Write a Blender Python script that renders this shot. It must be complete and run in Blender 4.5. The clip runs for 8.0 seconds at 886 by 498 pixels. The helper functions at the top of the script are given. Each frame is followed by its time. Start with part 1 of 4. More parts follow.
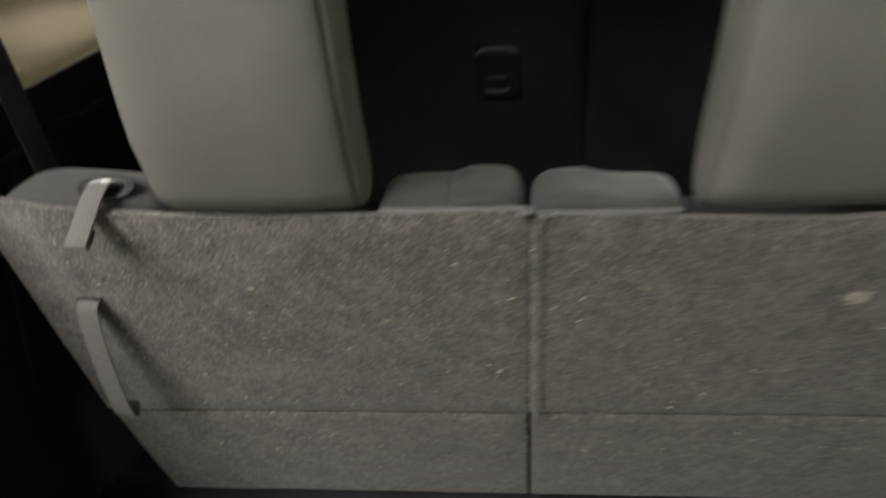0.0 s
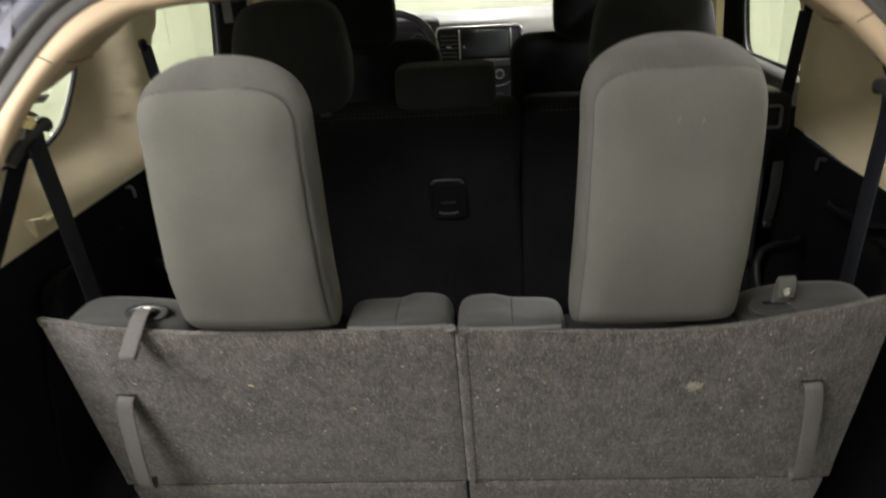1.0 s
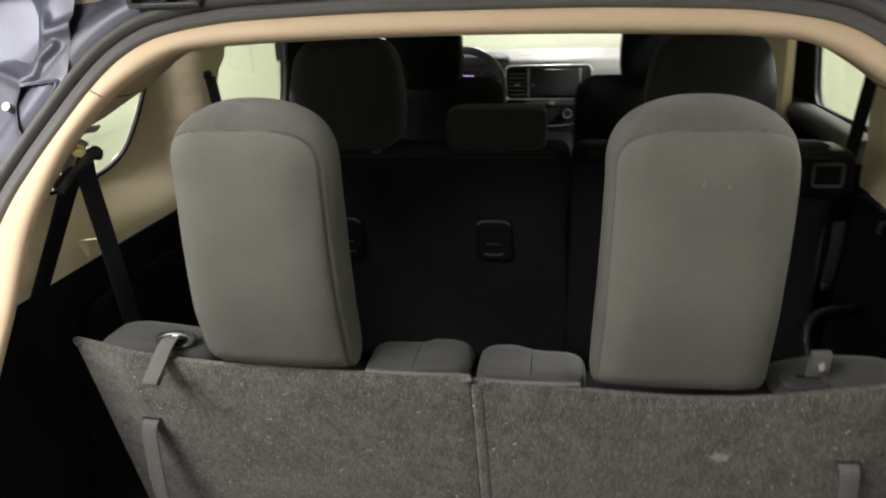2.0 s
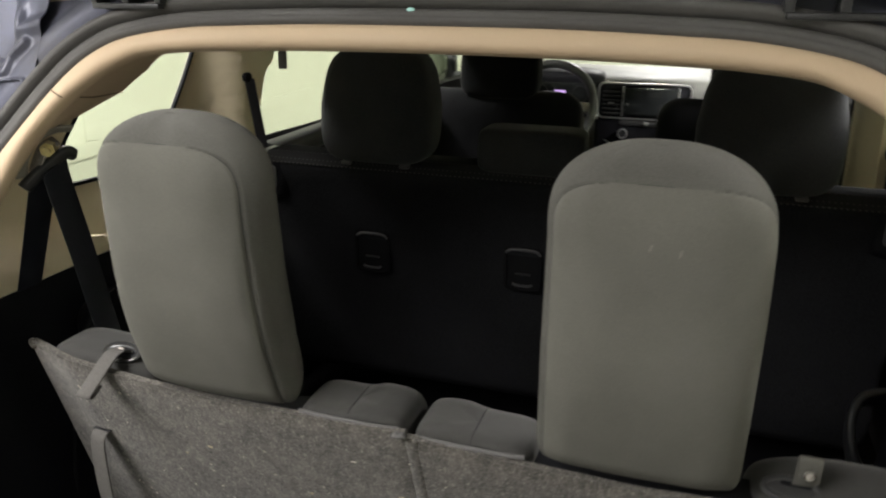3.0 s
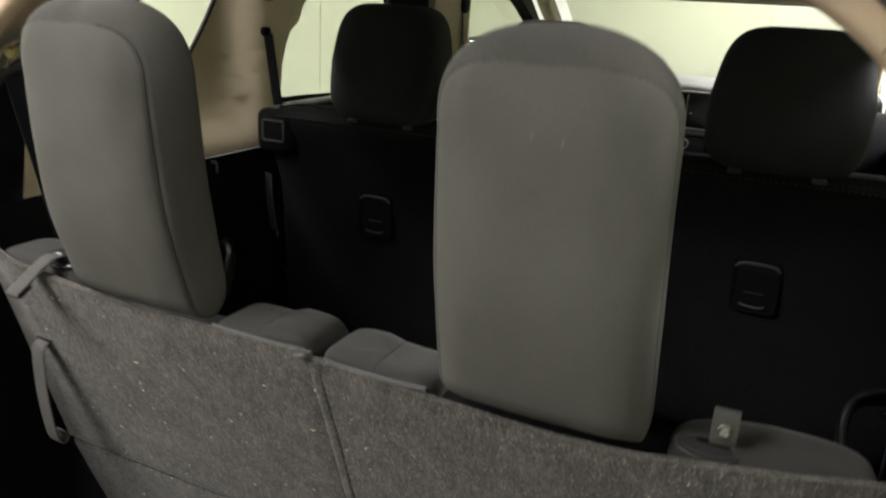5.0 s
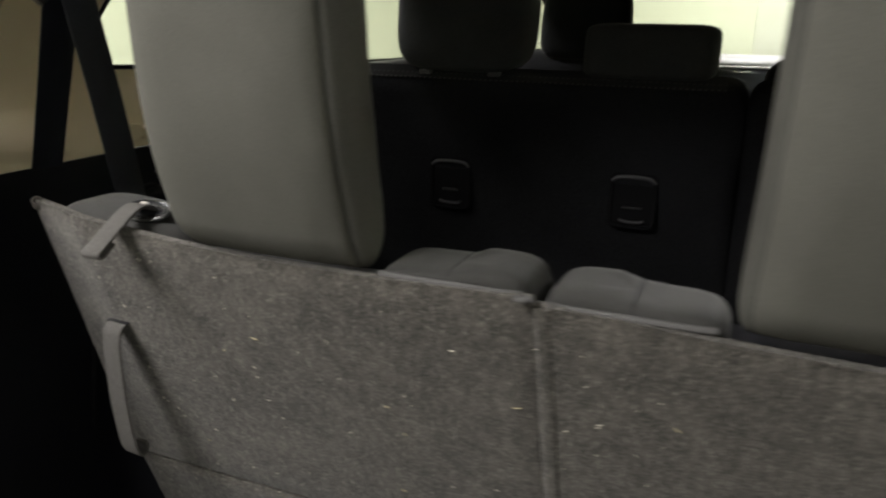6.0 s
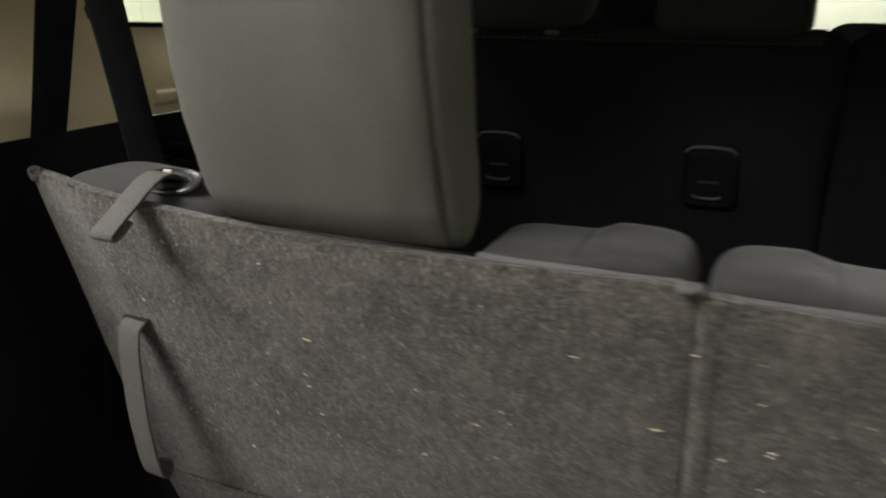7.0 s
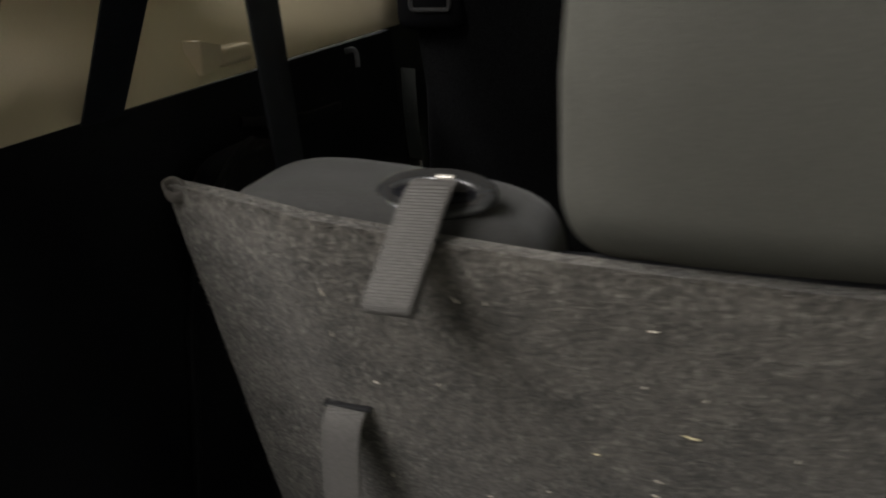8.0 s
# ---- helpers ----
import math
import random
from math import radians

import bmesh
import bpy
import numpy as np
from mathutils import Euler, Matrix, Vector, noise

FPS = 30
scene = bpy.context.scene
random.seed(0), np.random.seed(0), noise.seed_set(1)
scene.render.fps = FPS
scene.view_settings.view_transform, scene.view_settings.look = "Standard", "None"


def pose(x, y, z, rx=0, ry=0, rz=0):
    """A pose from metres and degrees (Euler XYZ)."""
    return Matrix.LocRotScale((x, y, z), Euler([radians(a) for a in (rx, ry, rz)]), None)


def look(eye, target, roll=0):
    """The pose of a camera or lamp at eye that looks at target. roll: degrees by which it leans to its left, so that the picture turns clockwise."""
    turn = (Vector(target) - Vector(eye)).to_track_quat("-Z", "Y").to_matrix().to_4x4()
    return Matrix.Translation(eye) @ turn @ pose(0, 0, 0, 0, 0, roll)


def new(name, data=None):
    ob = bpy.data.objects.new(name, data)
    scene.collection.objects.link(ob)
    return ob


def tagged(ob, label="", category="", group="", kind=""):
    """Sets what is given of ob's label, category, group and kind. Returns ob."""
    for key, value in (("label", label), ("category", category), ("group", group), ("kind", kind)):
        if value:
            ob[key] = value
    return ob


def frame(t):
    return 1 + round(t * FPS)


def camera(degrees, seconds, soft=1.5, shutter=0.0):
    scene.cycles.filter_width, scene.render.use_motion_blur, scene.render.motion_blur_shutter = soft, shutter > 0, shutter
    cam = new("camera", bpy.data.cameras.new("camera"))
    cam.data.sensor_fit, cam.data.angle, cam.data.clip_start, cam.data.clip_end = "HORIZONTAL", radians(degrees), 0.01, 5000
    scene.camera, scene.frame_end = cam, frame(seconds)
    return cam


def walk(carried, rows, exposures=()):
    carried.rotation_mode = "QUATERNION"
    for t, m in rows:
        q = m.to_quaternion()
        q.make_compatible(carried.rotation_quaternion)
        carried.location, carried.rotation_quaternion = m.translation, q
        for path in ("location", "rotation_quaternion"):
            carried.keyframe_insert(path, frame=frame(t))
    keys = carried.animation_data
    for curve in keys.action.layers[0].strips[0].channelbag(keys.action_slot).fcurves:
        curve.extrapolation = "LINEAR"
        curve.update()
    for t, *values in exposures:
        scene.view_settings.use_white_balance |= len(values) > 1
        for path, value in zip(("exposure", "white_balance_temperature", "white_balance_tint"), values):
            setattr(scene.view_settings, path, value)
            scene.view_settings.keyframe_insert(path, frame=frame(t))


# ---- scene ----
cam = camera(61.0, 8.0, 2.0, 0.85)
PATH = [
    (0, (-0.007, -0.028, 1.309), (-0.212, 1.716, 0.351), -4.0),
    (0.5, (0.039, -0.152, 1.38), (-0.076, 1.666, 0.554), -3.5),
    (1, (0.047, -0.229, 1.447), (-0.087, 1.616, 0.686), -3.5),
    (1.5, (0.057, -0.241, 1.461), (-0.14, 1.616, 0.746), -2.7),
    (1.7, (0.069, -0.237, 1.461), (-0.17, 1.624, 0.768), -2.4),
    (3, (0.237, -0.087, 1.463), (-0.361, 1.705, 0.806), 0.3),
    (3.5, (0.307, -0.06, 1.45), (-0.41, 1.681, 0.776), 1.5),
    (4, (0.362, -0.046, 1.44), (-0.426, 1.662, 0.764), 2.7),
    (4.2, (0.379, -0.04, 1.438), (-0.432, 1.661, 0.767), 3.0),
    (5.3, (0.357, 0.003, 1.312), (-0.413, 1.749, 0.715), 2.7),
    (5.5, (0.284, 0.02, 1.275), (-0.468, 1.778, 0.689), 1.9),
    (6, (0.126, 0.044, 1.228), (-0.606, 1.813, 0.645), 0.9),
    (6.5, (0.076, 0.071, 1.212), (-0.66, 1.833, 0.62), 0.3),
    (7, (0.02, 0.134, 1.183), (-0.724, 1.886, 0.565), 0.3),
    (7.5, (-0.112, 0.198, 1.173), (-0.878, 1.924, 0.515), -0.4),
    (7.7, (-0.193, 0.225, 1.163), (-0.838, 1.985, 0.467), -0.7),
    (7.9, (-0.254, 0.243, 1.160), (-0.814, 2.016, 0.427), -1.3),
    (8, (-0.271, 0.248, 1.159), (-0.807, 2.026, 0.416), -1.5),
]
walk(cam, [(t, look(eye, target, roll)) for t, eye, target, roll in PATH], [(0.0, 0.18), (0.8, 0.24), (1.5, 0.2), (3.0, 0.08), (4.2, 0.06), (5.5, -0.24), (6.5, -0.12), (7.5, -0.24), (8.0, -0.76)])

from mathutils.bvhtree import BVHTree
from mathutils.geometry import tessellate_polygon

# ---------- world, lights, exposure ----------
world = bpy.data.worlds.new("world")
scene.world = world
world.use_nodes = True
world.node_tree.nodes["Background"].inputs[0].default_value = (0.9, 1.0, 0.85, 1)
world.node_tree.nodes["Background"].inputs[1].default_value = 0.05


def area(name, x, y, z, sx, sy, watts, colour=(1.0, 0.966, 0.95)):
    """An added area lamp that shines straight down out of an unseen ceiling fitting."""
    lamp = bpy.data.lights.new(name, "AREA")
    lamp.shape, lamp.size, lamp.size_y, lamp.energy, lamp.color = "RECTANGLE", sx, sy, watts, colour
    ob = new(name, lamp)
    ob.location = (x, y, z)
    return ob


# Unseen lamps added overhead, placed and sized to light the cabin and walls.
LAMPS = [(-1.1, -1.05, 1.1, 2.0, 128), (2.2, -2.6, 0.30, 1.2, 8), (-1.9, 1.6, 0.28, 1.2, 115), (2.25, 2.0, 0.60, 1.6, 410), (0.0, 5.6, 0.28, 1.2, 140)]
for lx, ly, sx, sy, w in LAMPS:
    area("ceiling_lamp", lx, ly, 2.60, sx, sy, w)


# ---------- materials ----------
def mat(name, base, rough=0.6, metal=0.0, grain=0.0, grain_scale=300.0, stain=0.0, stain_scale=6.0, bump=0.0, coat=0.0, sheen=0.0, alt=None, spec=0.35, stretch=None):
    """A procedural surface: base colour varied at two scales, with fine relief."""
    m = bpy.data.materials.new(name)
    m.use_nodes = True
    nt = m.node_tree
    b = nt.nodes["Principled BSDF"]
    b.inputs["Base Color"].default_value = (*base, 1)
    b.inputs["Roughness"].default_value = rough
    b.inputs["Metallic"].default_value = metal
    b.inputs["Coat Weight"].default_value = coat
    b.inputs["Sheen Weight"].default_value = sheen
    b.inputs["Specular IOR Level"].default_value = spec
    tc = nt.nodes.new("ShaderNodeTexCoord")
    src = tc.outputs["Object"]
    if stretch:
        mp = nt.nodes.new("ShaderNodeMapping")
        mp.inputs["Scale"].default_value = stretch
        nt.links.new(src, mp.inputs[0])
        src = mp.outputs[0]
    fine = nt.nodes.new("ShaderNodeTexNoise")
    fine.inputs["Scale"].default_value = grain_scale
    fine.inputs["Detail"].default_value = 4
    nt.links.new(src, fine.inputs["Vector"])
    big = nt.nodes.new("ShaderNodeTexNoise")
    big.inputs["Scale"].default_value = stain_scale
    big.inputs["Detail"].default_value = 5
    nt.links.new(tc.outputs["Object"], big.inputs["Vector"])
    if grain or stain:
        low = alt or tuple(c * 0.4 for c in base)
        r1 = nt.nodes.new("ShaderNodeMapRange")
        r1.inputs[1].default_value, r1.inputs[2].default_value = 0.36, 0.64
        r1.inputs[3].default_value, r1.inputs[4].default_value = -grain, grain
        nt.links.new(fine.outputs[0], r1.inputs[0])
        r2 = nt.nodes.new("ShaderNodeMapRange")
        r2.inputs[1].default_value, r2.inputs[2].default_value = 0.35, 0.65
        r2.inputs[3].default_value, r2.inputs[4].default_value = -stain, stain
        nt.links.new(big.outputs[0], r2.inputs[0])
        add = nt.nodes.new("ShaderNodeMath")
        nt.links.new(r1.outputs[0], add.inputs[0])
        nt.links.new(r2.outputs[0], add.inputs[1])
        half = nt.nodes.new("ShaderNodeMath")
        half.use_clamp = True
        half.inputs[1].default_value = 0.35
        nt.links.new(add.outputs[0], half.inputs[0])
        mix = nt.nodes.new("ShaderNodeMix")
        mix.data_type = "RGBA"
        mix.inputs["A"].default_value = (*base, 1)
        mix.inputs["B"].default_value = (*low, 1)
        nt.links.new(half.outputs[0], mix.inputs["Factor"])
        nt.links.new(mix.outputs["Result"], b.inputs["Base Color"])
        rr = nt.nodes.new("ShaderNodeMapRange")
        rr.inputs[1].default_value, rr.inputs[2].default_value = 0.3, 0.7
        rr.inputs[3].default_value, rr.inputs[4].default_value = max(0.02, rough - 0.08), min(1, rough + 0.08)
        nt.links.new(big.outputs[0], rr.inputs[0])
        nt.links.new(rr.outputs[0], b.inputs["Roughness"])
    if bump:
        bp = nt.nodes.new("ShaderNodeBump")
        bp.inputs["Strength"].default_value = bump
        bp.inputs["Distance"].default_value = 0.002
        nt.links.new(fine.outputs[0], bp.inputs["Height"])
        nt.links.new(bp.outputs[0], b.inputs["Normal"])
    return m


def glow(name, colour, strength):
    m = bpy.data.materials.new(name)
    m.use_nodes = True
    nt = m.node_tree
    nt.nodes.remove(nt.nodes["Principled BSDF"])
    e = nt.nodes.new("ShaderNodeEmission")
    e.inputs[0].default_value = (*colour, 1)
    e.inputs[1].default_value = strength
    nt.links.new(e.outputs[0], nt.nodes["Material Output"].inputs[0])
    return m


def pane_glass(name, tint):
    m = bpy.data.materials.new(name)
    m.use_nodes = True
    nt = m.node_tree
    nt.nodes.remove(nt.nodes["Principled BSDF"])
    clear = nt.nodes.new("ShaderNodeBsdfTransparent")
    clear.inputs[0].default_value = (*tint, 1)
    gloss = nt.nodes.new("ShaderNodeBsdfGlossy")
    gloss.inputs["Roughness"].default_value = 0.02
    lw = nt.nodes.new("ShaderNodeLayerWeight")
    po = nt.nodes.new("ShaderNodeMath")
    po.operation = "POWER"
    po.inputs[1].default_value = 5.0
    nt.links.new(lw.outputs["Facing"], po.inputs[0])
    ma = nt.nodes.new("ShaderNodeMath")
    ma.operation = "MULTIPLY_ADD"
    ma.inputs[1].default_value, ma.inputs[2].default_value = 0.5, 0.02
    nt.links.new(po.outputs[0], ma.inputs[0])
    mx = nt.nodes.new("ShaderNodeMixShader")
    nt.links.new(ma.outputs[0], mx.inputs[0])
    nt.links.new(clear.outputs[0], mx.inputs[1])
    nt.links.new(gloss.outputs[0], mx.inputs[2])
    nt.links.new(mx.outputs[0], nt.nodes["Material Output"].inputs[0])
    return m


def carpet_material():
    """Needle-felt carpet: grey-brown fibres, darker clumps, pale fibre ends, matted patches."""
    m = mat("felt_carpet", (0.111, 0.1005, 0.0875), 0.95, grain=0.40, grain_scale=400, stain=0.20, stain_scale=28, bump=0.75, alt=(0.031, 0.0295, 0.026), spec=0.15, sheen=0.15)
    nt = m.node_tree
    b = nt.nodes["Principled BSDF"]
    prev = b.inputs["Base Color"].links[0].from_socket
    tc = nt.nodes.new("ShaderNodeTexCoord")
    mp = nt.nodes.new("ShaderNodeMapping")
    mp.inputs["Scale"].default_value = (1, 0.6, 0.45)
    mp.inputs["Rotation"].default_value = (0.5, 0.4, 0.9)
    n = nt.nodes.new("ShaderNodeTexNoise")
    n.inputs["Scale"].default_value = 520
    n.inputs["Detail"].default_value = 2
    nt.links.new(tc.outputs["Object"], mp.inputs[0])
    nt.links.new(mp.outputs[0], n.inputs["Vector"])
    r = nt.nodes.new("ShaderNodeMapRange")
    r.inputs[1].default_value, r.inputs[2].default_value = 0.575, 0.685
    r.inputs[3].default_value, r.inputs[4].default_value = 0.0, 0.42
    nt.links.new(n.outputs[0], r.inputs[0])
    mix = nt.nodes.new("ShaderNodeMix")
    mix.data_type = "RGBA"
    mix.inputs["B"].default_value = (0.32, 0.305, 0.262, 1)
    nt.links.new(prev, mix.inputs["A"])
    nt.links.new(r.outputs[0], mix.inputs["Factor"])
    mid = nt.nodes.new("ShaderNodeTexNoise")
    mid.inputs["Scale"].default_value = 170
    mid.inputs["Detail"].default_value = 3
    nt.links.new(mp.outputs[0], mid.inputs["Vector"])
    r3 = nt.nodes.new("ShaderNodeMapRange")
    r3.inputs[1].default_value, r3.inputs[2].default_value = 0.34, 0.66
    r3.inputs[3].default_value, r3.inputs[4].default_value = 0.75, 1.25
    nt.links.new(mid.outputs[0], r3.inputs[0])
    mul = nt.nodes.new("ShaderNodeMix")
    mul.data_type, mul.blend_type = "RGBA", "MULTIPLY"
    mul.inputs["Factor"].default_value = 1.0
    nt.links.new(mix.outputs["Result"], mul.inputs["A"])
    nt.links.new(r3.outputs[0], mul.inputs["B"])
    nt.links.new(mul.outputs["Result"], b.inputs["Base Color"])
    return m


def webbing_material():
    """Woven strap: fine cross ribs."""
    m = mat("grey_webbing", (0.130, 0.123, 0.115), 0.75, grain=0.2, grain_scale=700, spec=0.2)
    nt = m.node_tree
    b = nt.nodes["Principled BSDF"]
    tc = nt.nodes.new("ShaderNodeTexCoord")
    w = nt.nodes.new("ShaderNodeTexWave")
    w.bands_direction = "Z"
    w.inputs["Scale"].default_value = 400.0
    w.inputs["Distortion"].default_value = 0.4
    nt.links.new(tc.outputs["Object"], w.inputs["Vector"])
    bp = nt.nodes.new("ShaderNodeBump")
    bp.inputs["Strength"].default_value = 0.5
    bp.inputs["Distance"].default_value = 0.0012
    nt.links.new(w.outputs["Fac"], bp.inputs["Height"])
    nt.links.new(bp.outputs[0], b.inputs["Normal"])
    return m


CARPET = carpet_material()
TAPE = mat("pale_edge_tape", (0.112, 0.108, 0.106), 0.7, grain=0.1, grain_scale=600)
CARPET_EDGE = mat("carpet_binding", (0.10, 0.09, 0.08), 0.9, grain=0.3, bump=0.5)
# Head restraint cloth with the shade on its top and sides put into colour.
DIM_FABRIC = mat("dim_grey_seat_fabric", (0.104, 0.102, 0.0905), 0.85, grain=0.15, grain_scale=900, stain=0.1, stain_scale=9, bump=0.25, spec=0.15)
FABRIC = mat("grey_seat_fabric", (0.131, 0.128, 0.111), 0.85, grain=0.09, grain_scale=900, stain=0.10, stain_scale=9, bump=0.14, spec=0.2)
# Dark bolster cloth, lowered further for the shade that lies on it.
FABRIC_SIDE = mat("dark_shaded_seat_fabric", (0.047, 0.0462, 0.0432), 0.85, sheen=0.12, grain=0.15, grain_scale=900, stain=0.1, stain_scale=9, bump=0.25, spec=0.2)
# Base lifted to make up for light missing on the bench headrests.
BLACK_CLOTH = mat("black_seat_fabric", (0.044, 0.0455, 0.048), 0.92, sheen=0.08, grain=0.3, grain_scale=800, stain=0.2, bump=0.3, spec=0.12)
BLACK_CARPET = mat("black_back_carpet", (0.022, 0.0224, 0.0245), 0.98, grain=0.4, grain_scale=500, stain=0.2, bump=0.5, spec=0.03)
# The bench cloth again, with the dimness of the front put into colour.
SHADED_CLOTH = mat("shaded_black_seat_fabric", (0.0125, 0.0128, 0.0145), 0.92, sheen=0.12, grain=0.3, grain_scale=800, stain=0.2, bump=0.3, spec=0.1)
PLASTIC = mat("black_plastic", (0.0085, 0.0086, 0.0108), 0.6, grain=0.2, grain_scale=700, stain=0.2, bump=0.15, spec=0.12)
PLASTIC_GREY = mat("dark_grey_plastic", (0.038, 0.038, 0.038), 0.36, grain=0.2, grain_scale=700, stain=0.2, bump=0.1)
CAP = mat("pale_grey_plastic", (0.22, 0.225, 0.22), 0.35, grain=0.1)
ARMREST = mat("dark_armrest_plastic", (0.0105, 0.0105, 0.012), 0.7, grain=0.2, grain_scale=700, spec=0.1)
# Trim at the opening, base kept low where the light falls strongest.
BEIGE = mat("tan_trim_plastic", (0.53, 0.405, 0.275), 0.6, grain=0.08, grain_scale=600, stain=0.12, stain_scale=5, bump=0.12, alt=(0.47, 0.355, 0.235))
# Beige trim again, lightened to make up for light missing in the cabin.
LIT_BEIGE = mat("lit_beige_trim_plastic", (0.78, 0.675, 0.485), 0.6, grain=0.06, grain_scale=600, stain=0.12, stain_scale=5, bump=0.1, alt=(0.70, 0.60, 0.43))
HEADLINER = mat("beige_headliner_cloth", (0.62, 0.52, 0.38), 0.9, grain=0.1, grain_scale=700, bump=0.2)
DASH_TOP = mat("grey_dash_vinyl", (0.17, 0.173, 0.158), 0.55, grain=0.1, grain_scale=500, stain=0.1, bump=0.2)
WEB_GREY = webbing_material()
WEB_DULL = mat("dull_belt_webbing", (0.040, 0.043, 0.040), 0.7, grain=0.2, grain_scale=500, bump=0.3)
LEVER = mat("dark_lever_plastic", (0.026, 0.027, 0.029), 0.45, grain=0.15, grain_scale=600)
WEB_BLACK = mat("black_belt_webbing", (0.021, 0.023, 0.031), 0.55, grain=0.3, grain_scale=500, bump=0.4)
RUBBER = mat("rubber_seal", (0.085, 0.082, 0.078), 0.6, grain=0.1, stain=0.25, alt=(0.06, 0.056, 0.052), bump=0.04)
RUBBER_BLACK = mat("black_rubber", (0.012, 0.012, 0.013), 0.6)
PAINT = mat("dark_blue_car_paint", (0.062, 0.066, 0.096), 0.46, metal=0.3, grain=0.1, stain=0.3, stain_scale=12, coat=0.1, alt=(0.054, 0.052, 0.056))
GALVANISED = mat("galvanised_steel", (0.50, 0.47, 0.42), 0.4, metal=0.4, grain=0.15, stain=0.2)
BEZEL = mat("glossy_grey_plastic", (0.036, 0.036, 0.036), 0.28, grain=0.05, spec=0.8)
BRASS = mat("zinc_plated_steel", (0.62, 0.52, 0.25), 0.3, metal=1.0, grain=0.1, stain=0.2)
STEEL = mat("bright_steel", (0.62, 0.6, 0.57), 0.25, metal=1.0, grain=0.1, stain=0.2)
CHROME = mat("satin_chrome", (0.78, 0.78, 0.77), 0.34, metal=1.0)
# Black for the shade inside recesses and slots that aren't cut in.
RECESS_SHADE = mat("recess_shade_black", (0.010, 0.010, 0.011), 0.85, spec=0.05)
# Grey for bars and latch frames, lighter than the plastic round them.
BAR = mat("grey_bar_plastic", (0.095, 0.095, 0.10), 0.45, grain=0.1)
GUIDE = mat("dull_grey_plastic", (0.11, 0.11, 0.11), 0.4, grain=0.1)
# Black rim leather, its base raised to grey for the shine.
LEATHER = mat("shine_grey_leather", (0.045, 0.045, 0.045), 0.42, grain=0.15, grain_scale=400, stain=0.2, bump=0.15)
SCREEN = mat("dark_screen_glass", (0.018, 0.02, 0.02), 0.12, coat=0.5)
DISPLAY = glow("lit_display", (0.55, 0.35, 0.75), 1.2)
TUBE = glow("lit_diffuser", (1.0, 0.985, 0.95), 6.0)
GLASS = pane_glass("window_glass", (0.80, 0.825, 0.73))
WALL = mat("pale_garage_paint", (0.76, 0.775, 0.72), 0.8, grain=0.04, grain_scale=60, stain=0.06, stain_scale=1.2, bump=0.1, alt=(0.66, 0.67, 0.58))
CONCRETE = mat("concrete_floor", (0.17, 0.165, 0.158), 0.8, grain=0.2, grain_scale=80, stain=0.3, stain_scale=1.5, bump=0.2)
STRAW = mat("straw", (0.52, 0.45, 0.28), 0.7)
DOTS = mat("dotted_seat_mesh", (0.016, 0.016, 0.017), 0.9, spec=0.2)
_nt = DOTS.node_tree
_vo = _nt.nodes.new("ShaderNodeTexVoronoi")
_vo.inputs["Scale"].default_value, _vo.inputs["Randomness"].default_value = 115.0, 0.0
_tc = _nt.nodes.new("ShaderNodeTexCoord")
_nt.links.new(_tc.outputs["Object"], _vo.inputs["Vector"])
_rp = _nt.nodes.new("ShaderNodeMapRange")
_rp.inputs[1].default_value, _rp.inputs[2].default_value, _rp.inputs[3].default_value, _rp.inputs[4].default_value = 0.25, 0.36, 1.0, 0.0
_nt.links.new(_vo.outputs["Distance"], _rp.inputs[0])
_mx = _nt.nodes.new("ShaderNodeMix")
_mx.data_type = "RGBA"
_mx.inputs["A"].default_value, _mx.inputs["B"].default_value = (0.016, 0.016, 0.017, 1), (0.072, 0.072, 0.070, 1)
_nt.links.new(_rp.outputs[0], _mx.inputs["Factor"])
_nt.links.new(_mx.outputs["Result"], _nt.nodes["Principled BSDF"].inputs["Base Color"])
JOINT = mat("brown_trim_joint", (0.16, 0.115, 0.075), 0.8)
TUFT = mat("grey_lint", (0.30, 0.27, 0.22), 0.95, grain=0.4, grain_scale=900)
FIBRE = mat("pale_lint", (0.55, 0.5, 0.42), 0.8)


# ---------- building helpers ----------
def mesh_of(name, bm, material, smooth=True):
    bmesh.ops.recalc_face_normals(bm, faces=bm.faces)
    me = bpy.data.meshes.new(name)
    for f in bm.faces:
        f.smooth = smooth
    bm.to_mesh(me)
    bm.free()
    me.materials.append(material)
    return me


def part(name, bm, material, parent=None, label="", smooth=True, angle=40):
    """One bmesh as one mesh object, under a thing or a part."""
    me = mesh_of(name, bm, material, smooth)
    if smooth and angle:
        me.set_sharp_from_angle(angle=radians(angle))
    ob = new(name, me)
    if parent:
        ob.parent = parent
        ob.matrix_parent_inverse = Matrix.Translation(-parent.location)
    if label:
        ob["label"] = label
    return ob


def thing(name, at, label, category, group="", kind=""):
    e = new(name)
    e.empty_display_size = 0.05
    e.location = at
    return tagged(e, label, category, group, kind)


def structure(name, bm, material, label, category, smooth=True, angle=40):
    return tagged(part(name, bm, material, None, "", smooth, angle), label, category, "", "structure")


def spow(v, p):
    return math.copysign(abs(v) ** p, v)


def loft(rings, cap=True, closed=True):
    bm = bmesh.new()
    rows = [[bm.verts.new(p) for p in r] for r in rings]
    n = len(rows[0])
    for a, b in zip(rows, rows[1:]):
        for i in range(n if closed else n - 1):
            j = (i + 1) % n
            bm.faces.new((a[i], a[j], b[j], b[i]))
    if cap and closed:
        bm.faces.new(rows[0][::-1])
        bm.faces.new(rows[-1])
    return bm


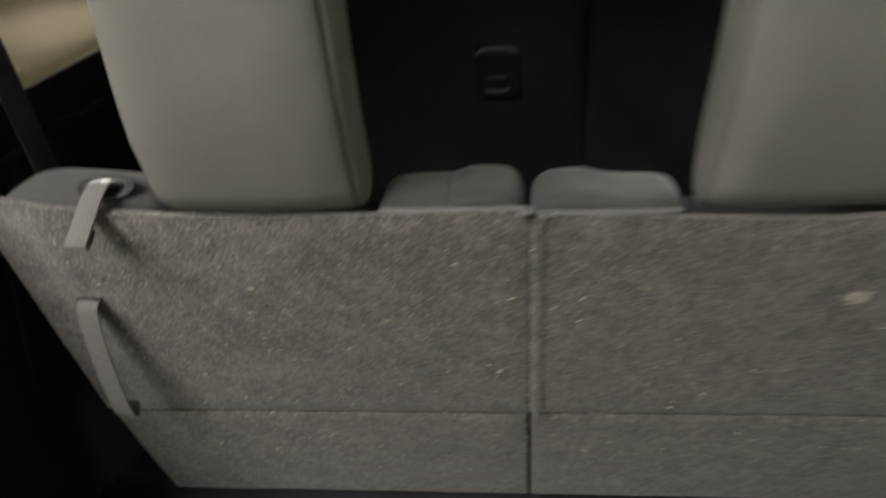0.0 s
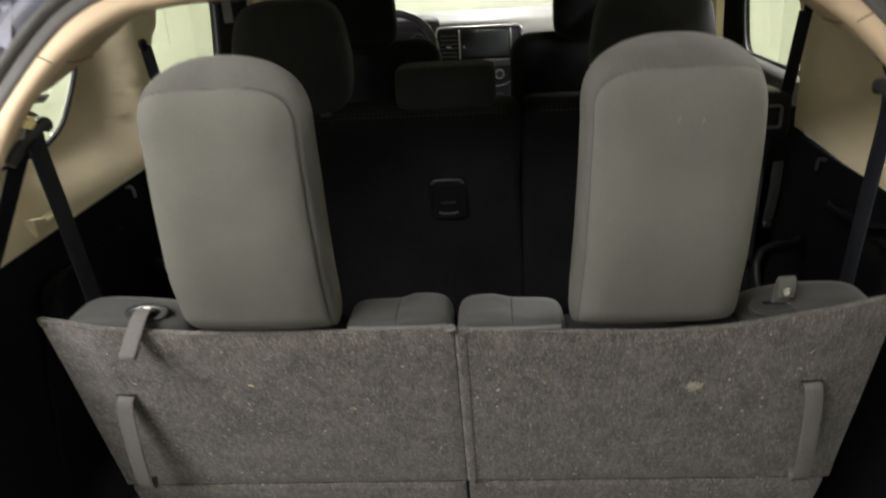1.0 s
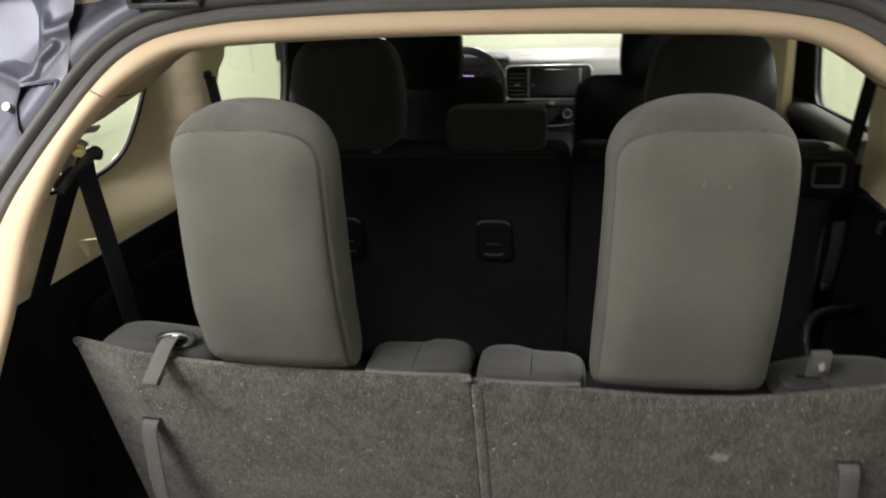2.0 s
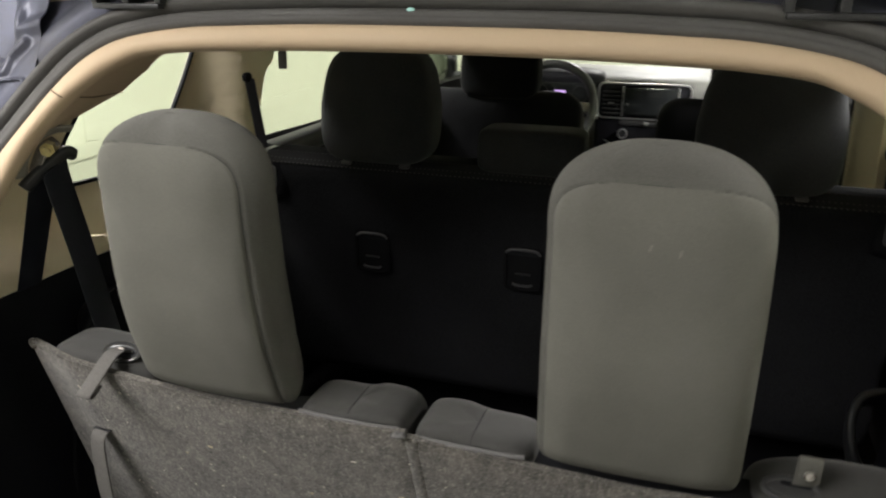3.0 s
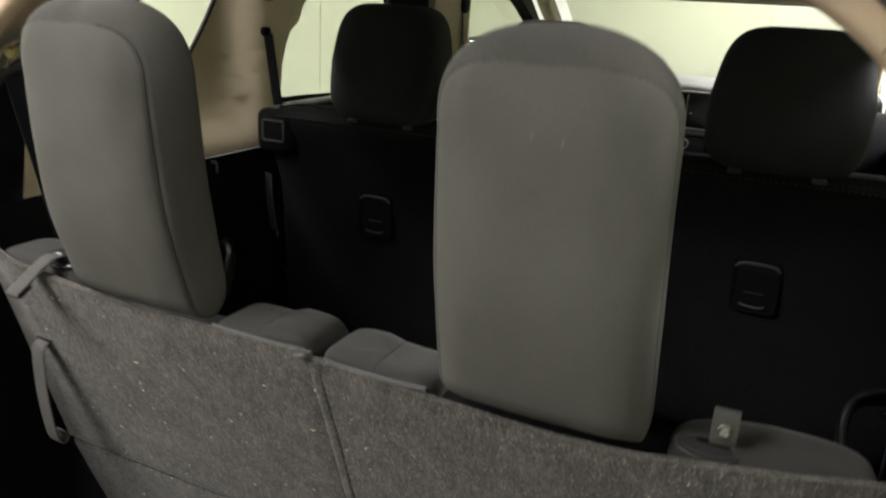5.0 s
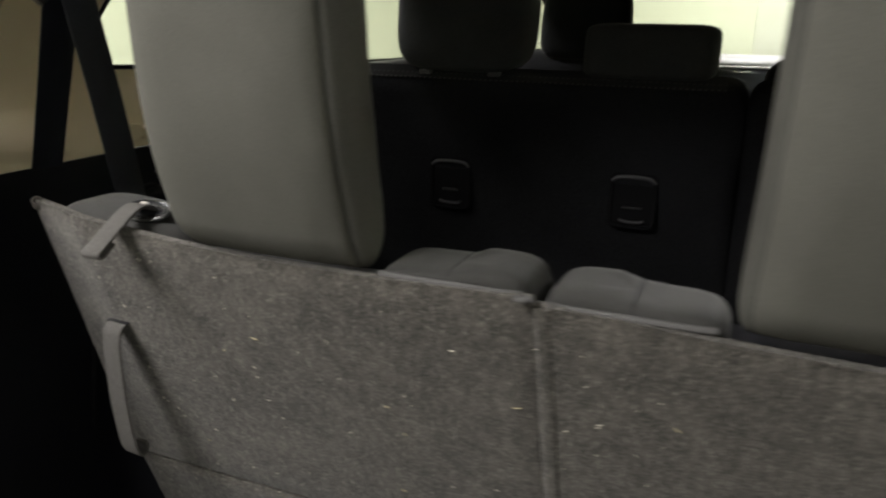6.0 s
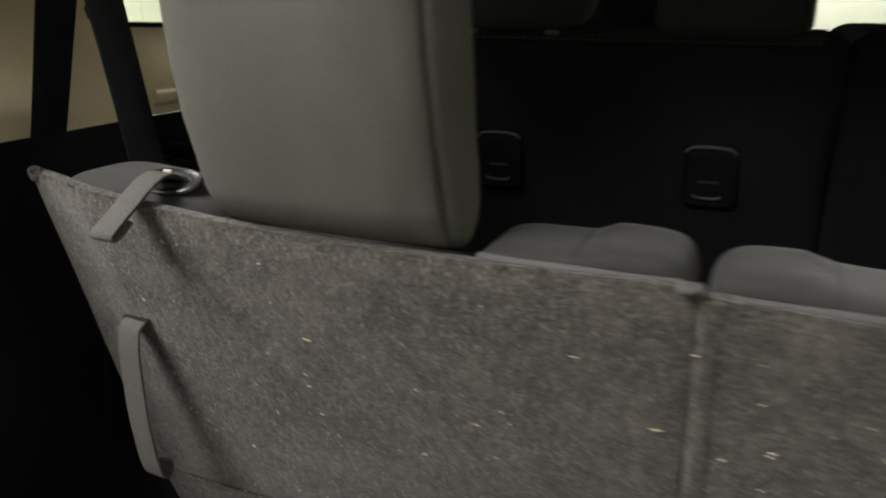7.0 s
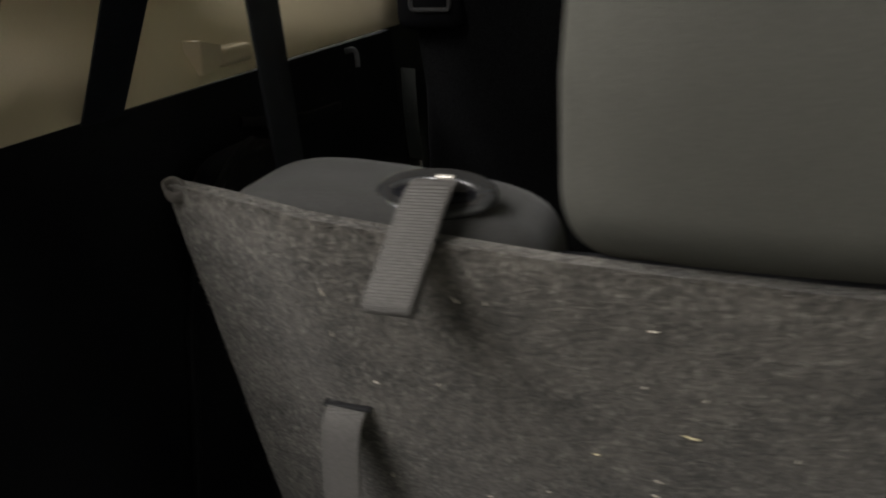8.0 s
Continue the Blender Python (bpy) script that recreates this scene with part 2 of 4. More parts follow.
def pillow(cx, cy, cz, a, b, c, e1=0.5, e2=0.5, nu=40, nv=24, bend=None):
    """A padded block: a superellipsoid, bent by a function of its points."""
    rings = []
    for i in range(nv + 1):
        v = -math.pi / 2 + math.pi * i / nv
        cv, sv = spow(math.cos(v), e1), spow(math.sin(v), e1)
        if i in (0, nv):
            cv = 0.02
        ring = []
        for k in range(nu):
            u = 2 * math.pi * k / nu
            p = Vector((cx + a * cv * spow(math.cos(u), e2), cy + b * cv * spow(math.sin(u), e2), cz + c * sv))
            ring.append(bend(p) if bend else p)
        rings.append(ring)
    return loft(rings)


def box(x0, x1, y0, y1, z0, z1, bevel=0.0, seg=2):
    bm = bmesh.new()
    bmesh.ops.create_cube(bm, size=1.0, matrix=Matrix.Translation(((x0 + x1) / 2, (y0 + y1) / 2, (z0 + z1) / 2)) @ Matrix.Diagonal((abs(x1 - x0), abs(y1 - y0), abs(z1 - z0), 1)))
    if bevel:
        bmesh.ops.bevel(bm, geom=list(bm.edges), offset=bevel, segments=seg, affect="EDGES", profile=0.5)
    return bm


def merge(*bms):
    out = bmesh.new()
    for b in bms:
        me = bpy.data.meshes.new("tmp")
        b.to_mesh(me)
        b.free()
        out.from_mesh(me)
        bpy.data.meshes.remove(me)
    return out


def catmull(pts, steps=6, closed=False):
    pts = [Vector(p) for p in pts]
    out = []
    n = len(pts)
    for i in range(n if closed else n - 1):
        p1, p2 = pts[i], pts[(i + 1) % n]
        p0 = pts[i - 1] if (i or closed) else p1 * 2 - p2
        p3 = pts[(i + 2) % n] if (closed or i + 2 < n) else p2 * 2 - p1
        for s in range(steps):
            t = s / steps
            out.append(0.5 * ((2 * p1) + (p2 - p0) * t + (2 * p0 - 5 * p1 + 4 * p2 - p3) * t * t + (3 * p1 - p0 - 3 * p2 + p3) * t ** 3))
    if not closed:
        out.append(pts[-1])
    return out


def sweep(pts, prof, up=Vector((0, 0, 1)), closed=False):
    """Runs a closed profile of (side, up) points along a line."""
    rings = []
    n = len(pts)
    for i, p in enumerate(pts):
        a = pts[i - 1] if (i or closed) else p
        b = pts[(i + 1) % n] if (closed or i + 1 < n) else p
        d = (b - a).normalized()
        u0 = up(p) if callable(up) else up
        s = d.cross(u0).normalized()
        u = s.cross(d).normalized()
        rings.append([p + s * x + u * y for x, y in prof])
    if closed:
        bm = bmesh.new()
        rows = [[bm.verts.new(q) for q in r] for r in rings]
        m = len(prof)
        for i in range(n):
            r, q = rows[i], rows[(i + 1) % n]
            for k in range(m):
                j = (k + 1) % m
                bm.faces.new((r[k], r[j], q[j], q[k]))
        return bm
    return loft(rings)


def circle(r, n=8):
    return [(r * math.cos(2 * math.pi * k / n), r * math.sin(2 * math.pi * k / n)) for k in range(n)]


def rrect(w, h, r, n=3):
    """A rounded rectangle profile, w by h."""
    out = []
    for cx, cy, a0 in ((w / 2 - r, h / 2 - r, 0), (-w / 2 + r, h / 2 - r, 90), (-w / 2 + r, -h / 2 + r, 180), (w / 2 - r, -h / 2 + r, 270)):
        for k in range(n + 1):
            a = radians(a0 + 90 * k / n)
            out.append((cx + r * math.cos(a), cy + r * math.sin(a)))
    return out


def ribbon(pts, width, thick, across, steps=5):
    """A strap of webbing along a line; across: the way of its width."""
    line = catmull(pts, steps)
    rings = []
    for i, p in enumerate(line):
        d = (line[min(i + 1, len(line) - 1)] - line[max(i - 1, 0)]).normalized()
        w = Vector(across(i / (len(line) - 1)) if callable(across) else across).normalized()
        w = (w - d * w.dot(d)).normalized()
        nrm = w.cross(d)
        rings.append([p + w * x + nrm * y for x, y in rrect(width, thick, thick * 0.45, 2)])
    return loft(rings)


def cyl(p, q, r, n=16, r2=None):
    p, q = Vector(p), Vector(q)
    d = (q - p).normalized()
    s = d.orthogonal().normalized()
    u = d.cross(s)
    return loft([[c + (s * math.cos(2 * math.pi * k / n) + u * math.sin(2 * math.pi * k / n)) * rr for k in range(n)] for c, rr in ((p, r), (q, r2 or r))])


def sheet(loop, holes, xa, thick, fine=0.0):
    """A panel with openings through it. loop, holes: (y, z) outlines; xa(y, z): its inner face; thick: outwards; fine: longest edge, for curved panels."""
    bm = bmesh.new()
    rims, flat = [], []
    for pts in [loop] + holes:
        vs = [bm.verts.new((0, y, z)) for y, z in pts]
        rims.append(vs)
        flat += vs
    for tri in tessellate_polygon([[v.co.copy() for v in vs] for vs in rims]):
        bm.faces.new([flat[i] for i in tri])
    for k in range(7 if fine else 0):
        long_edges = [e for e in bm.edges if e.calc_length() > fine]
        if not long_edges:
            break
        bmesh.ops.subdivide_edges(bm, edges=long_edges, cuts=1)
        bmesh.ops.triangulate(bm, faces=[f for f in bm.faces if len(f.verts) > 3])
    for v in bm.verts:
        v.co.x = xa(v.co.y, v.co.z)
    sign = 1 if sum(v.co.x for v in bm.verts) > 0 else -1
    got = bmesh.ops.extrude_face_region(bm, geom=list(bm.faces))
    for v in got["geom"]:
        if isinstance(v, bmesh.types.BMVert):
            v.co.x += sign * thick
    return bm


def smooth_loop(pts, steps=4):
    """A rounded outline through (y, z) points."""
    return [(p.y, p.z) for p in catmull([(0, y, z) for y, z in pts], steps, True)]


# ---------- the garage ----------
structure("ground", box(-2.8, 2.8, -6.4, 7.2, -0.1, 0.0), CONCRETE, "grey concrete garage floor under the car", "floor")
structure("wall_left", box(-2.9, -2.8, -6.4, 7.2, 0.004, 2.7), WALL, "pale painted garage wall beside the car", "wall")
structure("wall_right", box(2.8, 2.9, -6.4, 7.2, 0.004, 2.7), WALL, "pale painted garage wall beside the car", "wall")
structure("wall_front", box(-2.9, 2.9, 7.2, 7.3, 0.004, 2.7), WALL, "pale painted garage wall ahead of the car", "wall")
structure("wall_back", box(-2.9, 2.9, -6.5, -6.4, 0.004, 2.7), WALL, "pale painted garage wall behind the car", "wall")
structure("ceiling", box(-2.9, 2.9, -6.5, 7.3, 2.704, 2.8), WALL, "pale painted garage ceiling", "ceiling")
structure("wall_rail", box(-2.797, -2.793, -6.39, 7.19, 0.60, 0.68), WALL, "pale painted rail along the garage wall", "wall rail")
for py in (3.05, 4.6, 6.6):
    structure("wall_batten", box(-2.797, -2.794, py, py + 0.09, 0.684, 2.69), WALL, "pale painted upright batten on the garage wall", "wall batten")
structure("garage_door", box(0.0, 1.15, 7.165, 7.196, 0.006, 2.1, 0.006), mat("white_door_paint", (0.86, 0.86, 0.85), 0.5, grain=0.03, stain=0.04), "white painted door in the garage wall", "door")
# Housings and glowing panels drawn round the added lamps.
for lx, ly, sx, sy, w in LAMPS:
    fit = thing("ceiling_light", (lx, ly, 2.70), "unseen panel light added on the garage ceiling", "ceiling light", "garage ceiling lights")
    part("housing", box(lx - sx / 2 - 0.02, lx + sx / 2 + 0.02, ly - sy / 2 - 0.04, ly + sy / 2 + 0.04, 2.66, 2.703, 0.008), WALL, fit)
    part("diffuser", box(lx - sx / 2, lx + sx / 2, ly - sy / 2, ly + sy / 2, 2.635, 2.659, 0.006), TUBE, fit, "glowing white diffuser")


# ---------- the car's shell ----------
BELT = 1.057


def side_x(s, z):
    return s * (0.64 - 0.08 * max(0.0, z - BELT)) + (0.035 if s > 0 else 0.0)


structure("car_floor", box(-0.70, 0.70, -0.20, 4.3, 0.42, 0.498, 0.01), PLASTIC, "dark carpeted car floor", "car floor")
structure("cargo_floor", box(-0.58, 0.58, -0.12, 0.72, 0.502, 0.546, 0.008), BLACK_CARPET, "black carpeted cargo floor of the car", "cargo floor")
structure("headliner", box(-0.62, 0.62, 0.62, 3.45, 1.43, 1.46, 0.01), HEADLINER, "beige cloth headliner of the car", "headliner")
structure("car_roof", box(-0.66, 0.66, 0.60, 3.45, 1.464, 1.49, 0.01), PAINT, "dark blue painted steel car roof", "car roof")

def ramp(v, a, b):
    t = max(0.0, min(1.0, (v - a) / (b - a)))
    return t * t * (3 - 2 * t)


def quarter_x(s, y, z):
    """The side trim: it swells out round the quarter window and comes in again at the pillar."""
    return s * (0.64 + 0.062 * ramp(z, 1.06, 1.15) * (1 - 0.8 * ramp(y, 1.19, 1.275)) - 0.03 * max(0.0, z - 1.2)) + (0.016 * ramp(y, 1.0, 1.25) if s > 0 else 0.0)


QUARTER = smooth_loop([(0.80, 1.168), (0.88, 1.158), (0.967, 1.160), (1.04, 1.182), (1.09, 1.225), (1.12, 1.26), (1.15, 1.30), (1.19, 1.36), (1.20, 1.381), (1.13, 1.374), (1.05, 1.359), (0.98, 1.340), (0.92, 1.312), (0.87, 1.268), (0.82, 1.21)])
REAR_WIN = smooth_loop([(1.315, 1.155), (1.45, 1.142), (1.70, 1.137), (1.785, 1.15), (1.80, 1.27), (1.785, 1.375), (1.71, 1.402), (1.50, 1.405), (1.41, 1.38), (1.35, 1.32), (1.315, 1.24)])
FRONT_WIN = smooth_loop([(2.24, 1.145), (2.6, 1.135), (3.15, 1.125), (3.22, 1.14), (3.05, 1.24), (2.8, 1.36), (2.65, 1.40), (2.35, 1.405), (2.26, 1.395), (2.23, 1.27)])
for s, side in ((-1, "left"), (1, "right")):
    structure("wheel_arch_trim", sheet([(-0.10, 0.46), (1.25, 0.46), (1.25, BELT), (0.30, BELT), (-0.10, 0.98)], [], lambda y, z: s * (0.64 - 0.10 * max(0.0, BELT - max(z, 0.6))), 0.05), PLASTIC, "black plastic lower side trim of the cargo space", "side trim")
    structure("quarter_trim", sheet([(0.56, BELT), (1.29, BELT + 0.004), (1.326, 1.16), (1.332, 1.22), (1.346, 1.265), (1.360, 1.292), (1.390, 1.312), (1.404, 1.345), (1.434, 1.371), (1.46, 1.44), (0.60, 1.44)], [QUARTER], lambda y, z: quarter_x(s, y, z), 0.006, 0.03), LIT_BEIGE, "beige plastic quarter panel trim round the rear side window", "side trim", angle=75)
    structure("window_quarter_" + side, sheet(QUARTER, [], lambda y, z: quarter_x(s, y, z) + s * 0.008, 0.004, 0.03), GLASS, "clear fixed quarter window glass", "window").visible_shadow = False
    structure("door_rear_" + side, sheet([(1.258, 0.46), (1.94, 0.46), (1.94, 1.44), (1.36, 1.44), (1.305, 1.20), (1.275, 1.06)], [REAR_WIN], lambda y, z: side_x(s, z) + s * 0.033, 0.022), PLASTIC, "black lined rear car door with closed window", "car door")
    structure("window_rear_" + side, sheet(REAR_WIN, [], lambda y, z: side_x(s, z) + s * 0.044, 0.004), GLASS, "clear rear door window glass", "window").visible_shadow = False
    rear = 1.955 if s < 0 else 1.825
    structure("pillar_" + side, sheet([(rear, 0.46), (2.22, 0.46), (2.20, 1.44), (rear, 1.44)], [], lambda y, z: side_x(s, z) - s * 0.012, 0.02), LIT_BEIGE, "beige plastic centre pillar trim", "pillar")
    structure("door_front_" + side, sheet([(1.945, 0.46), (3.6, 0.46), (3.6, 1.12), (3.3, 1.13), (2.75, 1.44), (1.945, 1.44)], [FRONT_WIN], lambda y, z: side_x(s, z) + s * 0.01, 0.05), PLASTIC, "black lined front car door with closed window", "car door")
    structure("window_front_" + side, sheet(FRONT_WIN, [], lambda y, z: side_x(s, z) + s * 0.035, 0.004), GLASS, "clear front door window glass", "window").visible_shadow = False
    structure("window_seal", sweep([Vector((quarter_x(s, y, z) + s * 0.0015, y, z)) for y, z in QUARTER], rrect(0.0065, 0.008, 0.0018), Vector((s, 0, 0)), True), PLASTIC, "thin black rubber window seal", "seal")
    structure("window_seal", sweep([Vector((side_x(s, z) + s * 0.040, y, z)) for y, z in REAR_WIN], rrect(0.010, 0.008, 0.003), Vector((s, 0, 0)), True), RUBBER_BLACK, "thin black rubber window seal", "seal")
    structure("door_sill_" + side, sweep([Vector((side_x(s, 1.1) + s * 0.012, y, 1.115)) for y in (1.335, 1.5, 1.938)], rrect(0.06, 0.05, 0.02), Vector((0, 0, 1))), PLASTIC_GREY, "grey door sill panel under the window", "car door")
    a_line = catmull([(s * 0.60, 3.42, 1.08), (s * 0.58, 3.1, 1.25), (s * 0.55, 2.75, 1.41)], 4)
    structure("windscreen_pillar_" + side, sweep(a_line, rrect(0.06, 0.05, 0.015), Vector((1, 0, 0))), LIT_BEIGE, "beige windscreen pillar trim", "pillar")
ws = loft([[(-0.68, 3.98, 1.08), (0.68, 3.98, 1.08), (0.68, 3.985, 1.08), (-0.68, 3.985, 1.08)], [(-0.56, 3.0, 1.44), (0.56, 3.0, 1.44), (0.56, 3.005, 1.445), (-0.56, 3.005, 1.445)]])
structure("windscreen", ws, GLASS, "clear windscreen glass of the car", "window").visible_shadow = False

for s, side in ((-1, "left"), (1, "right")):
    structure("body_side_" + side, sheet([(-0.05, 0.40), (4.30, 0.40), (4.30, 1.00), (3.4, 1.05), (0.62, 1.05), (0.30, 1.02), (-0.05, 0.95)], [], lambda y, z: s * (0.775 - 0.25 * max(0.0, z - 0.75) ** 2), 0.02, 0.3), PAINT, "dark blue painted steel body side of the car", "car body")

# the tailgate opening: tan trim, rubber seal, painted flange, pressed steel corners
RAKE = Vector((0, -1, 0.5)).normalized()
HINGE_X, HINGE_Z = 0.338, 1.453


def raked(x, z, back=0.0):
    return Vector((x, 0.565 - (1.352 - z) * 0.5 - back, z))


def mirrored(half):
    return [(-x, z) for x, z in half[:0:-1]] + half


INNER = mirrored([(0.0, 1.407), (0.12, 1.406), (0.215, 1.4035), (0.272, 1.401), (0.325, 1.395), (0.358, 1.382), (0.384, 1.366), (0.409, 1.346), (0.432, 1.321), (0.452, 1.293), (0.471, 1.255), (0.489, 1.205), (0.499, 1.13), (0.513, 1.04), (0.516, 0.92), (0.52, 0.80), (0.51, 0.70)])
OUTER = mirrored([(0.0, 1.425), (0.12, 1.4245), (0.215, 1.4215), (0.272, 1.4185), (0.325, 1.411), (0.363, 1.401), (0.397, 1.381), (0.426, 1.352), (0.456, 1.314), (0.484, 1.276), (0.512, 1.232), (0.536, 1.17), (0.556, 1.09), (0.572, 1.0), (0.58, 0.90), (0.58, 0.80), (0.57, 0.70)])


def opening(line, off=0.0, back=0.0, steps=5):
    """One of the two lines of the opening, moved outwards in its raked plane."""
    out = []
    for i, (x, z) in enumerate(line):
        a, b = line[max(i - 1, 0)], line[min(i + 1, len(line) - 1)]
        d = Vector((b[0] - a[0], b[1] - a[1])).normalized()
        out.append(raked(x - d.y * off, z + d.x * off, back))
    return catmull(out, steps)


rings = TRIM = []
for p, q in zip(opening(INNER), opening(OUTER, 0.004)):
    c, w = (p + q) / 2, (q - p) / 2
    rings.append([c + w * spow(math.cos(a), 0.75) + RAKE * (0.012 * spow(math.sin(a), 0.8) - 0.003) for a in np.linspace(0, 2 * math.pi, 28, endpoint=False)])
structure("tailgate_trim", loft(rings), BEIGE, "tan plastic trim round the open tailgate", "trim", angle=0)
SEAL = [(0.0165, -0.008), (0.017, 0.004), (0.013, 0.0085), (0.008, 0.0088), (0.006, 0.0080), (0.004, 0.0090), (-0.001, 0.0085), (-0.0035, 0.005), (-0.0045, 0.000), (-0.0058, 0.005), (-0.009, 0.0115), (-0.013, 0.0135), (-0.018, 0.0130), (-0.022, 0.009), (-0.024, 0.003), (-0.022, -0.008)]
structure("tailgate_seal", sweep(opening(OUTER, 0.0145, 0.002), [(a * 0.82, b) for a, b in SEAL], lambda p: RAKE), RUBBER, "grey rubber double-lip seal round the tailgate opening", "seal", angle=60)
FLANGE = [(0.0, -0.004), (-0.012, 0.0), (-0.020, 0.005), (-0.034, 0.006), (-0.042, 0.001), (-0.056, -0.006), (-0.085, -0.008), (-0.105, -0.002), (-0.150, -0.002)]
FLANGE = FLANGE + [(a, b - 0.006) for a, b in reversed(FLANGE)]
structure("tailgate_flange", sweep(opening(OUTER, 0.026), FLANGE, lambda p: RAKE), PAINT, "dark blue painted body flange and rain gutter of the tailgate opening", "car body")


def pressing_sheet(s):
    """A pressed steel corner: swages, sharp folds and a lamp hole cut through."""
    hole = [(0.468, 1.360), (0.484, 1.359), (0.508, 1.356), (0.512, 1.338), (0.506, 1.315), (0.499, 1.306), (0.489, 1.320), (0.477, 1.341)]

    def inside(x, z):
        odd = False
        for (ax, az), (bx, bz) in zip(hole, hole[1:] + hole[:1]):
            if (az > z) != (bz > z) and x < (bx - ax) * (z - az) / (bz - az) + ax:
                odd = not odd
        return odd

    def near(x, z, pts):
        best = 1.0
        for (ax, az), (bx, bz) in zip(pts, pts[1:]):
            d = Vector((bx - ax, bz - az))
            t = max(0.0, min(1.0, ((x - ax) * d.x + (z - az) * d.y) / d.length_squared))
            best = min(best, math.hypot(x - ax - d.x * t, z - az - d.y * t))
        return best
    bm = bmesh.new()
    n, m = 130, 170
    grid = []
    for j in range(m + 1):
        row = []
        for i in range(n + 1):
            x, z = 0.455 + 0.145 * i / n, 1.270 + 0.215 * j / m
            lip = math.exp(-(near(x, z, hole + hole[:1]) / 0.0035) ** 2)
            fold = math.exp(-(near(x, z, [(0.475, 1.40), (0.492, 1.385), (0.496, 1.37), (0.512, 1.362), (0.545, 1.375)]) / 0.005) ** 2)
            crease = math.exp(-(near(x, z, [(0.44, 1.425), (0.487, 1.412), (0.50, 1.44), (0.53, 1.47)]) / 0.008) ** 2)
            deep = ramp(x, 0.485, 0.515) * ramp(z, 1.36, 1.40)
            dent = noise.noise(Vector((x * 30, z * 30, 2.0))) * 0.003 + abs(noise.noise(Vector((x * 16, z * 16, 5.0)))) * 0.006
            row.append(bm.verts.new(raked(s * x, z) + RAKE * (0.004 * lip + 0.006 * fold + 0.007 * crease - 0.016 * deep + dent * (0.3 + deep) + 0.004)))
        grid.append(row)
    for j in range(m):
        for i in range(n):
            x, z = 0.455 + 0.145 * (i + 0.5) / n, 1.270 + 0.215 * (j + 0.5) / m
            edge = float(np.interp(z, [q[1] for q in OUTER[:15:-1]], [q[0] for q in OUTER[:15:-1]]))
            if x > edge + 0.024 and not inside(x, z):
                bm.faces.new((grid[j][i], grid[j][i + 1], grid[j + 1][i + 1], grid[j + 1][i]))
    bmesh.ops.delete(bm, geom=[v for v in bm.verts if not v.link_faces], context="VERTS")
    rim = [v for v in bm.verts if any(e.is_boundary for e in v.link_edges)]
    for k in range(6):
        bmesh.ops.smooth_vert(bm, verts=rim, factor=0.5, use_axis_x=True, use_axis_y=True, use_axis_z=True)
    bmesh.ops.solidify(bm, geom=list(bm.faces), thickness=0.0015)
    return bm


for s in (-1, 1):
    corner = thing("body_corner", raked(s * 0.49, 1.34), "dark blue pressed steel body corner with an open lamp hole", "car body", "body corners")
    part("pressing", pressing_sheet(s), PAINT, corner, "dark blue folded steel pressing", angle=0)
    # Added black pad gives the shade inside the open hole.
    part("lamp_pocket", pillow(s * 0.490, 0.566, 1.335, 0.030, 0.004, 0.036, 0.6, 0.6, 24, 12, lambda p: p + Vector((0, 0.5 * (p.z - 1.335), 0))), PLASTIC, corner, "black pad added to darken the lamp hole")
    part("screw", cyl(raked(s * 0.520, 1.335) + RAKE * 0.004, raked(s * 0.520, 1.335) + RAKE * 0.016, 0.005, 12), STEEL, corner, "steel screw head")
tagged(part("paint_dot", pillow(-0.025, raked(0, 1.4425).y - 0.011, 1.4425, 0.0045, 0.0012, 0.003, 0.9, 0.9, 16, 8), mat("turquoise_paint", (0.35, 0.62, 0.58), 0.5)), "small pale turquoise paint dot on the rubber seal", "mark")
# trim that runs from the opening to the side panels
DEPTH = [(1.00, 0.02), (1.296, 0.014), (1.309, 0.016), (1.321, 0.055), (1.345, 0.094), (1.372, 0.085), (1.39, 0.055), (1.40, 0.03), (1.42, 0.012)]
OUT = [(1.00, 0.016), (1.30, 0.014), (1.345, 0.010), (1.40, 0.006)]
for s in (-1, 1):
    rows = [r for r in TRIM if r[14].x * s > 0.22 and r[14].z > 1.05]
    line = [r[14] for r in rows]
    rings = []
    for r, p in zip(rows, line):
        dy = float(np.interp(p.z, [q[0] for q in DEPTH], [q[1] for q in DEPTH]))
        dx = float(np.interp(p.z, [q[0] for q in OUT], [q[1] for q in OUT]))
        edge = p + Vector((s * dx, dy, -0.002))
        mid = r[11].lerp(edge, 0.5) + Vector((-s * 0.003, -0.003, -0.002))
        back = Vector((s * max(abs(edge.x) + 0.004, abs(quarter_x(1, 0.7, p.z)) - 0.002), edge.y + 0.03, min(p.z + 0.004, 1.428)))
        rings.append([r[10] - RAKE * 0.0010, r[11].lerp(mid, 0.12) + RAKE * 0.0002, r[11].lerp(mid, 0.5) + RAKE * 0.0010, mid, mid.lerp(edge, 0.6), edge, edge + Vector((s * 0.004, 0.004, 0.001)), edge.lerp(back, 0.5), back])
    pil = structure("rear_pillar_trim", loft(rings, closed=False), BEIGE, "beige plastic rear pillar trim with a joint line", "pillar", angle=80)
    k = min(range(len(rows)), key=lambda i: abs((rows[i][0].z + rows[i][14].z) / 2 - 1.349))
    part("joint", sweep(catmull([q + RAKE * 0.0005 for q in rows[k][2:11:2]] + [q + Vector((-s * 0.0004, -0.0006, -0.0002)) for q in rings[k][1:6]], 4), circle(0.0008, 6), Vector((0, 0, 1))), JOINT, pil)


